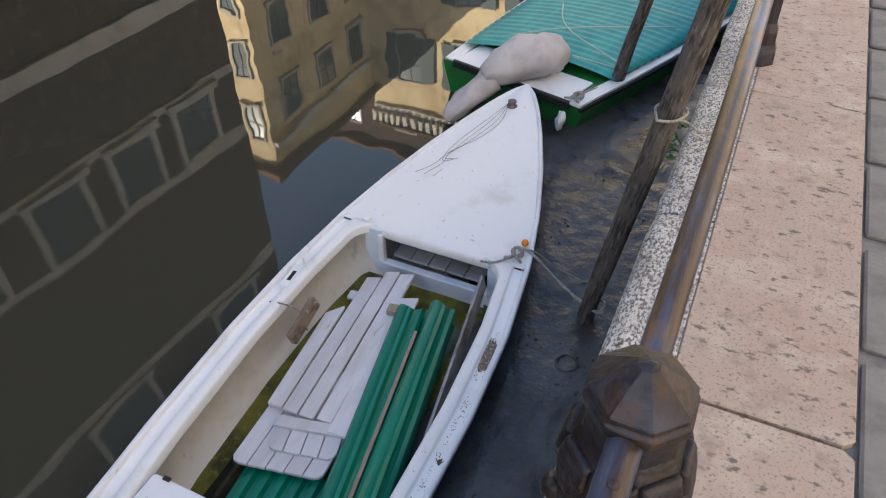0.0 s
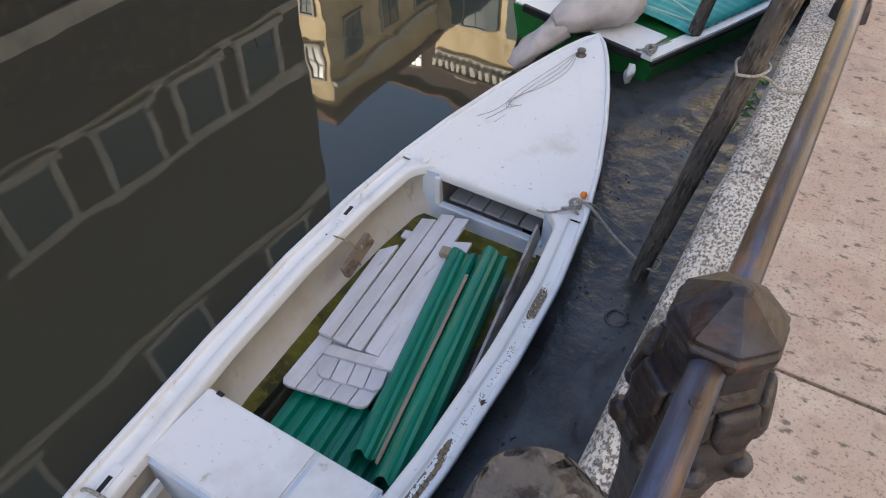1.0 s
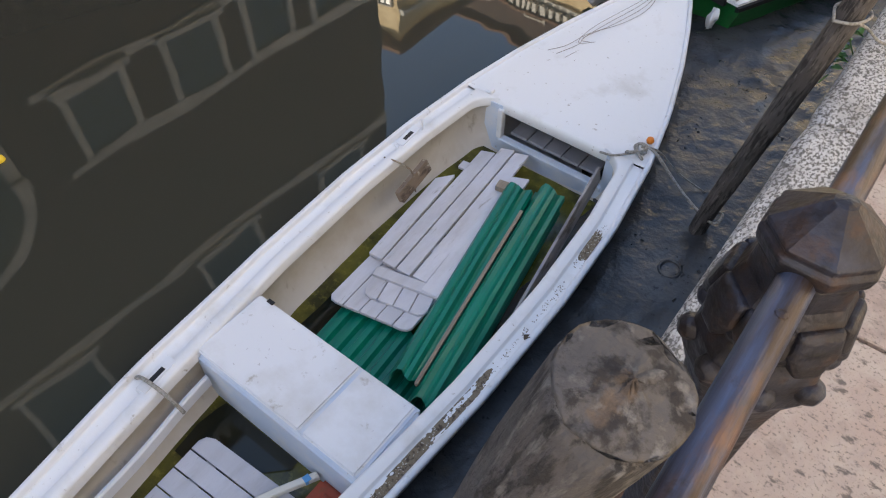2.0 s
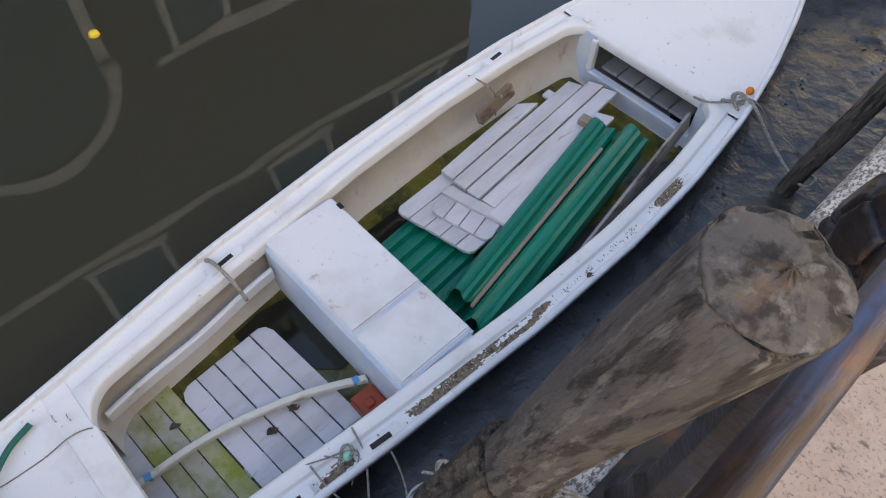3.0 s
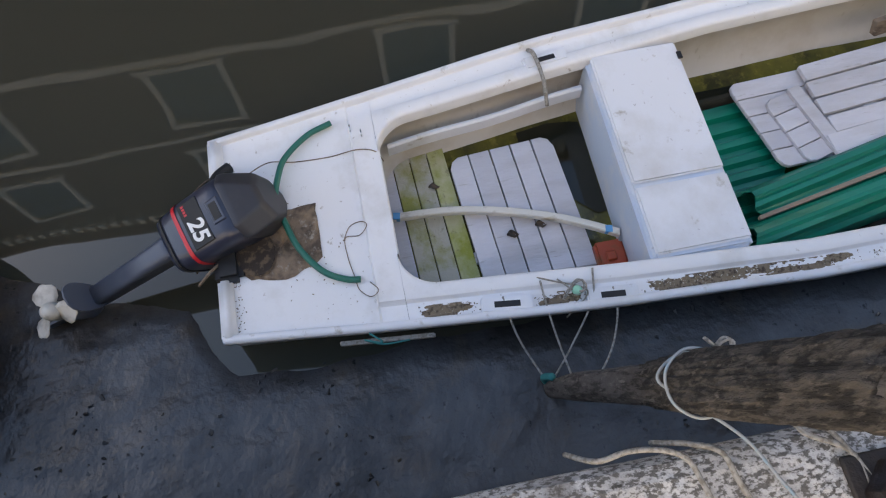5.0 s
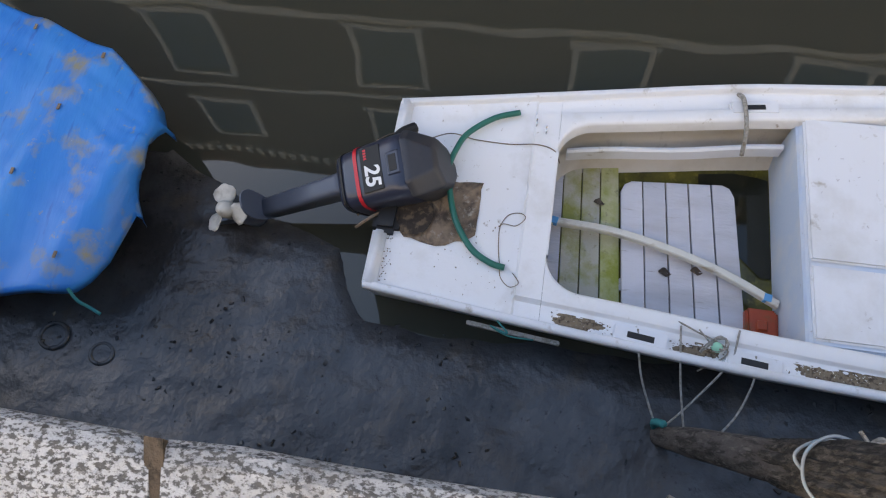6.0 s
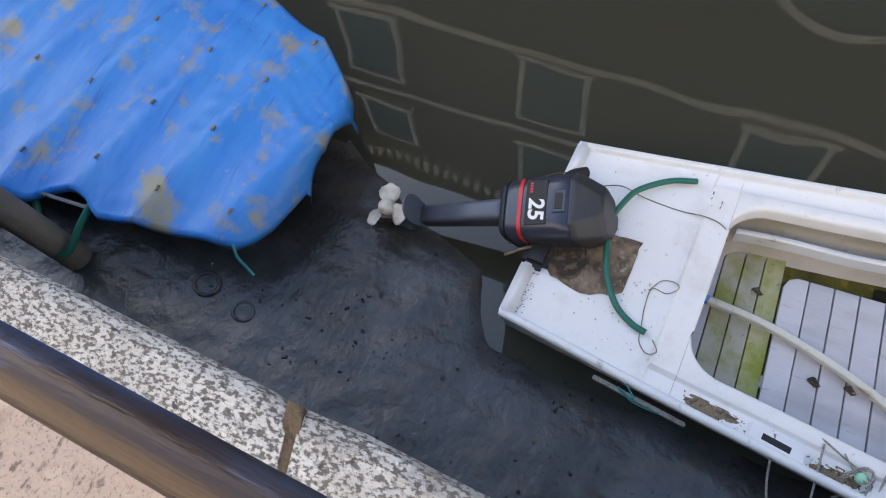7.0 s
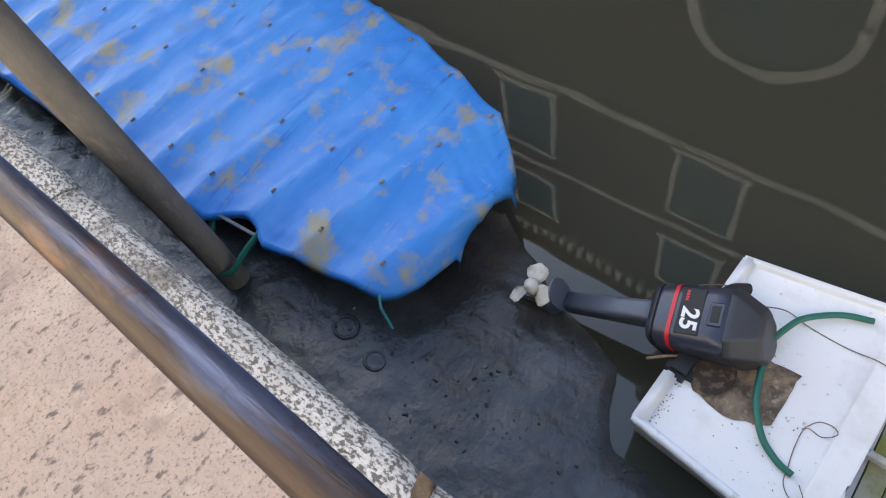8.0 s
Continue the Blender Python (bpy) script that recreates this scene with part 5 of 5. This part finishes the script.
for nm, mat, n, size, spans in (("gutter_crumbs", DIRT, 420, 0.0028, ((0.5, 0.72, 0.008), (0.9, 1.08, 0.008), (1.22, 2.1, 0.009), (2.1, 2.6, 0.006), (2.7, 3.02, 0.01))), ("shell_grit", SHELL, 110, 0.0024, ((1.3, 1.7, 0.008), (2.75, 2.98, 0.01)))):
    rows = []
    for k in range(n):
        y0, y1, sp = spans[k % len(spans)]
        y = rng.uniform(y0, y1)
        x = centre(y) + beam(y) + flare(y, 1) - 0.058 + max(-0.018, min(0.018, rng.gauss(0, sp * 1.4)))
        h = size * rng.uniform(0.4, 1.3)
        rows.append((Matrix.Translation((x, y, sheer(y) - (0.025 if nm == "gutter_crumbs" else 0.019) + h * 0.2)) @ pose(0, 0, 0, rng.uniform(-40, 40), rng.uniform(-40, 40), rng.uniform(0, 360)), h))
    crumbs(nm, rows, mat, "brown crumbs in the gunwale gutter" if nm == "gutter_crumbs" else "pale shell grit in the gunwale gutter", "litter")
for x, y, z, w in ((-1.44, 0.66, -1.232, 0.03), (-1.16, 0.93, -1.222, 0.032), (-1.18, 1.05, -1.222, 0.03), (-1.23, 1.02, -1.221, 0.035), (-0.7, 2.24, -0.935, 0.025)):
    bm = bmesh.new()
    loft(bm, [[(x + w * (0.1 + 0.75 * math.sin(math.pi * t) + 0.2 * noise.noise((x * 9, t * 5, u))) * u * 0.6, y + w * (t - 0.5) * 1.4 + 0.1 * w * u, z + 0.008 * abs(u) + 0.006 * math.sin(5 * t)) for u in (-1, -0.5, 0, 0.5, 1)] for t in stations(0, 1, 6)])
    ob = part("dead_leaf", bm, DEAD_LEAF, None, "", True)
    ob.modifiers.new("thickness", "SOLIDIFY").thickness = 0.002
    tagged(ob, "curled dead brown leaf", "leaf", "dead leaves")

# ---- the boat under the blue tarpaulin ----
covered = group_empty("covered_boat", "small dark boat under a blue tarpaulin", "boat")
bm = bmesh.new()
rings = []
for y in stations(-6.2, -1.4, 20):
    f = (y + 6.2) / 5.08
    b = 0.62 - 0.2 * f**3
    c = -1.3 + 0.07 * f * 1.0
    rings.append([(c + x, y, z) for x, z in ((-b, -0.83), (-b - 0.01, -0.87), (-b * 0.85, -1.25), (0, -1.33), (b * 0.85, -1.25), (b + 0.01, -0.87), (b, -0.83))])
loft(bm, rings, closed=True, caps=True)
part("hull", bm, HULL_DARK, covered, "dark hull", True)
bm = bmesh.new()
loft(bm, [[(float(np.interp(-6.2 + 5.08 * f, [-6.2, -2.14, -1.77, -1.48, -1.28], [-0.43, -0.55, -0.585, -0.65, -0.675])) + dx, -6.2 + 5.08 * f, -0.86 + dz) for dx, dz in ((0, -0.012), (0.012, -0.006), (0.012, 0.006), (0, 0.012))] for f in stations(0, 0.95, 20)], closed=True, caps=True)
part("gunwale_strip", bm, STEEL, covered, "bright metal gunwale strip")


def tarp_z(u, y):
    """Height of the cover; u from -1 at the far side to 1 at the quay side."""
    rib = (y + 1.12 + 0.14 * u) / 0.33
    ridge = abs(math.sin(math.pi * rib))
    z = -0.735 - 0.035 * u - 0.045 * abs(u) ** 3 - 0.036 * ridge
    return z + 0.012 * noise.noise((u * 2.5, y * 3, 0)) + 0.005 * noise.noise((u * 9, y * 9, 2)) + 0.007 * abs(noise.noise((u * 3 + y * 7, y * 5, 6)))


bm = bmesh.new()
rings = []
def tarp_span(y):
    """The cover's two edges along x at y."""
    xl = float(np.interp(y, [-6.4, -2.47, -1.96, -1.73, -1.52, -1.31, -1.18, -1.1, -1.06], [-2.3, -1.95, -1.84, -1.775, -1.7, -1.625, -1.52, -1.44, -1.36]))
    xr = float(np.interp(y, [-6.4, -2.2, -1.73, -1.39, -1.22, -1.16, -1.11, -1.08, -1.06], [-0.4, -0.49, -0.565, -0.625, -0.65, -0.675, -0.75, -0.86, -1.0]))
    if -2.1 < y < -1.8:
        xr -= 0.075 * abs(math.sin(math.pi * (y + 2.1) / 0.3)) ** 0.5
    return xl + 0.012 * noise.noise((y * 5, 0, 0)), xr + 0.012 * noise.noise((y * 7, 4, 0))


for y in stations(-6.4, -1.06, 150):
    xl, xr = tarp_span(y)
    e = max(0.0, (y + 1.35) / 0.29)
    row = []
    for k in range(61):
        u = -1 + k / 30
        x = xl + (xr - xl) * k / 60
        notch = 0.03 * math.exp(-((x + 1.12) / 0.1) ** 2) * e * e
        row.append((x, y - notch, tarp_z(u, y) - 0.03 * e * e))
    row = [(row[0][0] - 0.015, y, row[0][2] - 0.09)] + row + [(row[-1][0] + 0.006, row[-1][1], row[-1][2] - 0.03 - 0.015 * noise.noise((y * 7, 1, 1)))]
    rings.append(row)
last = rings[-1]
rings.append([(x, y + 0.012, z - 0.03 - 0.02 * noise.noise((x * 6, 0, 0))) for x, y, z in last])
rings.append([(x + 0.01, y + 0.01, z - 0.07 - 0.04 * noise.noise((x * 6, 3, 0))) for x, y, z in last])
tarp = part("tarpaulin", loft(bm, rings), BLUE_TARP, None, "", True)
tarp.modifiers.new("thickness", "SOLIDIFY").thickness = 0.003
tagged(tarp, "blue tarpaulin stretched over ribs, patched with dirt", "tarpaulin")
for k in range(16):
    for u in (-0.9, -0.35, 0.2, 0.75):
        y = -1.12 - 0.33 * k - 0.14 * u
        if y < -6 or y > -1.2:
            continue
        xl, xr = tarp_span(y)
        x = xl + (xr - xl) * (u + 1) / 2
        part("grommet", boxed((x - 0.013, y - 0.006, tarp_z(u, y) - 0.001), (x + 0.013, y + 0.006, tarp_z(u, y) + 0.0035), 0.001), BROKEN, tarp)
rope("green_line", [(-0.66, -1.16, -0.82), (-0.63, -1.13, -0.85), (-0.62, -1.1, -0.88), (-0.605, -1.06, -0.9)], 0.006, ROPE_TEAL, "frayed green line hanging from the tarpaulin")
hs = part("pile_strap", tube(bmesh.new(), smooth_path([(-0.62, -2.28, -0.86), (-0.54, -2.16, -0.93), (-0.44, -2.09, -0.99), (-0.37, -1.98, -0.99), (-0.4, -1.87, -0.96), (-0.5, -1.85, -0.9), (-0.6, -1.83, -0.85)], 6), 0.015, 10), HOSE_GREEN, None, "", True)
tagged(hs, "dark green hose-covered mooring strap round the pole", "mooring strap")

# ---- the green boat beyond ----
GX = lambda y: -1.5
GM = Matrix.Translation((-1.6, 5.37, -0.08)) @ pose(0, 0, 0, 0, 0, -15) @ Matrix.Translation((1.5, -5.3, 0))
green = group_empty("green_boat", "green wooden boat with white decks under a teal cover", "boat")
green.matrix_basis = GM
bm = bmesh.new()
rings = []
for y in stations(5.3, 11.5, 24):
    f = (y - 5.3) / 6.2
    b = (0.5 + 0.35 * math.sin(math.pi * min(f * 0.95 + 0.1, 1))) * (1 if f < 0.75 else 1 - ((f - 0.75) / 0.26) ** 2)
    b = max(b, 0.02)
    c = GX(y)
    rings.append([(c + x, y + (0.08 * x if f == 0 else 0), z) for x, z in ((-b, -0.82), (-b - 0.012, -0.86), (-b * 0.86, -1.2), (0, -1.3), (b * 0.86, -1.2), (b + 0.012, -0.86), (b, -0.82))])
loft(bm, rings, closed=True, caps=True)
part("hull", bm, GREEN_HULL, green)
bm = bmesh.new()
rub = []
for y in stations(5.27, 11.3, 24):
    f = (y - 5.3) / 6.2
    b = (0.5 + 0.35 * math.sin(math.pi * min(max(f, 0) * 0.95 + 0.1, 1))) * (1 if f < 0.75 else 1 - ((f - 0.75) / 0.26) ** 2)
    rub.append((GX(y), max(b, 0.02), y))
for s in (-1, 1):
    part("gunwale", loft(bmesh.new(), [[(c + s * (b - 0.09), y, -0.812), (c + s * (b + 0.015), y, -0.812), (c + s * (b + 0.015), y, -0.83), (c + s * (b - 0.09), y, -0.83)] for c, b, y in rub], closed=True, caps=True), DECK_WHITE, green)
    part("rubbing_strake", loft(bmesh.new(), [[(c + s * (b + 0.005), y, -0.832), (c + s * (b + 0.03), y, -0.836), (c + s * (b + 0.03), y, -0.865), (c + s * (b + 0.005), y, -0.868)] for c, b, y in rub], closed=True, caps=True), BLACK, green)
part("stern_deck", boxed((-2.03, 5.28, -0.818), (-0.98, 5.62, -0.805), 0.005), DECK_WHITE, green)
part("stern_band", boxed((-2.04, 5.255, -0.868), (-0.965, 5.29, -0.806), 0.008), BLACK, green)
bm = bmesh.new()
rings = []
for y in stations(5.62, 10.4, 210):
    f = (y - 5.3) / 6.2
    b = (0.5 + 0.35 * math.sin(math.pi * min(f * 0.95 + 0.1, 1))) * (1 if f < 0.75 else 1 - ((f - 0.75) / 0.26) ** 2) - 0.03
    c = GX(y)
    rings.append([(c + b * u, y + 0.1 * u, -0.79 + 0.07 * (1 - u * u) + 0.006 * math.sin(y * 2 * math.pi / 0.09)) for u in stations(-1, 1, 12)])
cover = part("boat_cover", loft(bm, rings), TEAL_TARP, None, "", True)
cover.modifiers.new("thickness", "SOLIDIFY").thickness = 0.004
cover.matrix_basis = GM
tagged(cover, "teal ribbed cover lashed over the green boat", "boat cover")
for pts in ([(-1.95, 5.75, -0.8), (-1.5, 6.05, -0.705), (-0.9, 6.75, -0.775)], [(-1.95, 6.7, -0.79), (-1.5, 6.05, -0.7), (-0.95, 5.9, -0.775)], [(-2.1, 6.9, -0.78), (-1.45, 7.3, -0.7), (-0.75, 7.6, -0.78)], [(-1.45, 5.65, -0.71), (-1.1, 5.75, -0.75), (-0.95, 5.85, -0.8)], [(-2.1, 7.6, -0.78), (-1.4, 6.9, -0.7), (-0.8, 7.0, -0.78)]):
    rope("lashing", [(x, y, z + 0.035) for x, y, z in pts], 0.006, LASHING, "pale lashing line over the teal cover").matrix_basis = GM
# its motor wrapped in cloth
wrap = group_empty("wrapped_motor", "outboard motor wrapped in a pale cloth cover", "outboard motor")
wrap.matrix_basis = GM @ Matrix.Translation((0.09, -0.03, -0.04))


def blob(points, radii, seed):
    return tube(bmesh.new(), smooth_path(points, 6), [float(np.interp(i, np.linspace(0, 6 * (len(points) - 1), len(radii)), radii)) for i in range(6 * (len(points) - 1) + 1)], 18, 0.03, seed)


part("cowl_cover", blob([(-1.7, 5.14, -0.72), (-1.62, 5.25, -0.66), (-1.5, 5.42, -0.6), (-1.4, 5.55, -0.62), (-1.35, 5.6, -0.7)], [0.07, 0.14, 0.165, 0.16, 0.08], 3), CLOTH, wrap, "", True)
part("leg_cover", blob([(-1.66, 5.2, -0.74), (-1.74, 5.05, -0.84), (-1.8, 4.93, -0.93), (-1.83, 4.86, -1.0)], [0.1, 0.085, 0.075, 0.04], 7), CLOTH, wrap, "", True)
fender = part("fender", blob([(-0.99, 5.22, -0.87), (-0.985, 5.2, -0.93), (-0.99, 5.19, -1.0)], [0.012, 0.032, 0.02], 1), DECK_WHITE, None, "", True)
fender.matrix_basis = GM
tagged(fender, "small dirty white fender hung at the green boat's stern", "fender")
coil("mooring_knot", (-0.95, 5.33, -0.8), 0.06, 3, 0.008, ROPE_GREY, "tangle of rope at the green boat's stern").matrix_basis = GM
rope("mooring_rope", [(-1.1, 5.26, -0.88), (-0.97, 5.5, -0.9), (-0.84, 5.72, -0.95), (-0.95, 5.76, -0.98), (-0.99, 5.66, -1.0)], 0.01, ROPE_GREY, "rope from the green boat to the crooked pole")

# ---- small things on mud and quay ----
rows = []
spots = [(rng.uniform(-0.85, -0.25), rng.uniform(-2.2, 5.0)) for k in range(26)]
for k in range(260):
    sx, sy = spots[k % 26]
    x, y = min(-0.16, sx + rng.gauss(0, 0.05)), sy + rng.gauss(0, 0.08)
    rows.append((Matrix.Translation((x, y, mud_height(x, y))) @ pose(0, 0, 0, rng.uniform(0, 60), rng.uniform(0, 60), rng.uniform(0, 360)), rng.uniform(0.003, 0.013)))
crumbs("mud_lumps", rows, MUD_WET, "small lumps and shells bedded in the mud", "mud")
for x, y, r in ((-0.51, -1.14, 0.04), (-0.55, -1.35, 0.05), (-0.42, 3.1, 0.05)):
    ob = part("tyre_ring", tube(bmesh.new(), [(x + r * math.cos(a), y + r * 1.1 * math.sin(a), mud_height(x, y) + 0.002) for a in [i * math.pi / 10 for i in range(21)]], 0.008, 8), MUD_WET, None, "", True)
    tagged(ob, "muddy ring half sunk in the mud", "ring", "rings in the mud")
plant = group_empty("wall_plant", "small green weed growing from the quay wall", "plant")
for k in range(34):
    a, r = rng.uniform(0, 6.28), rng.uniform(0.01, 0.11)
    x, y, z = -0.19 - abs(r * math.cos(a)) * 0.6, 3.62 + r * math.sin(a) * 1.5, -0.03 + rng.uniform(-0.13, 0.12)
    s = rng.uniform(0.012, 0.026)
    bm = bmesh.new()
    m = Matrix.Translation((x, y, z)) @ pose(0, 0, 0, rng.uniform(-50, 50), rng.uniform(-50, 50), rng.uniform(0, 360))
    loft(bm, [[m @ Vector((w * u, s * (t - 0.5) * 2, 0.004 * abs(u))) for u in (-1, 0, 1)] for t, w in ((0, 0.001), (0.3, s * 0.5), (0.7, s * 0.45), (1, 0.001))])
    part("leaf", bm, LEAF, plant)
part("stem", tube(bmesh.new(), smooth_path([(-0.16, 3.62, -0.1), (-0.21, 3.63, -0.03), (-0.24, 3.66, 0.06)], 4), 0.003, 5), LEAF, plant)


# scraps caught along the transom and round the motor
rows = []
for k in range(80):
    if k % 2:
        x, y = rng.uniform(-1.08, -0.88), STERN + 0.05 + abs(rng.gauss(0, 0.014))
    else:
        x, y = rng.gauss(-1.44, 0.05), STERN + 0.03 + abs(rng.gauss(0, 0.04))
    sz = rng.uniform(0.0012, 0.0032)
    rows.append((Matrix.Translation((x, y, sheer(y) - 0.018 + sz * 0.2)) @ pose(0, 0, 0, rng.uniform(-30, 30), rng.uniform(-30, 30), rng.uniform(0, 360)), sz))
crumbs("rotten_scraps", rows, BROKEN, "brown rotten scraps along the transom", "litter")

# crumbs and scraps on the stern deck and the foredeck's edge
rows = []
for k in range(210):
    if k % 3 == 0:
        x, y = rng.gauss(-1.0, 0.14), rng.gauss(0.2, 0.12)
    else:
        y = rng.uniform(3.45, 4.6)
        x = centre(y) + beam(y) - 0.06 - abs(rng.gauss(0, 0.025))
    if not (STERN + 0.05 < y < CA - 0.02 or y > 3.47) or abs(x - centre(y)) > beam(y) - 0.055:
        continue
    sz = rng.uniform(0.001, 0.0035)
    h = sheer(y) - 0.015 + (0.022 * min(1.0, (y - CF) / 0.35) * (1 - ((x - centre(y)) / (beam(y) - 0.046)) ** 2) if y > 3 else 0)
    rows.append((Matrix.Translation((x, y, h + sz * 0.3)) @ pose(0, 0, 0, 0, rng.uniform(-20, 20), rng.uniform(0, 360)), sz))
crumbs("deck_crumbs", rows, DIRT, "brown crumbs and scraps scattered on the decks", "litter")

# a yellow float on the open water
yf = part("water_float", loft(bmesh.new(), [[(-3.74 + q * math.cos(a), 1.54 + q * math.sin(a), WATER + h) for a in [i * math.pi / 8 for i in range(16)]] for q, h in ((0.008, -0.03), (0.024, -0.02), (0.032, 0.0), (0.026, 0.02), (0.008, 0.03))], closed=True, caps=True), material("yellow_plastic", (0.85, 0.6, 0.04), 0.4), None, "", True)
tagged(yf, "small yellow ball float lying on the water", "float")
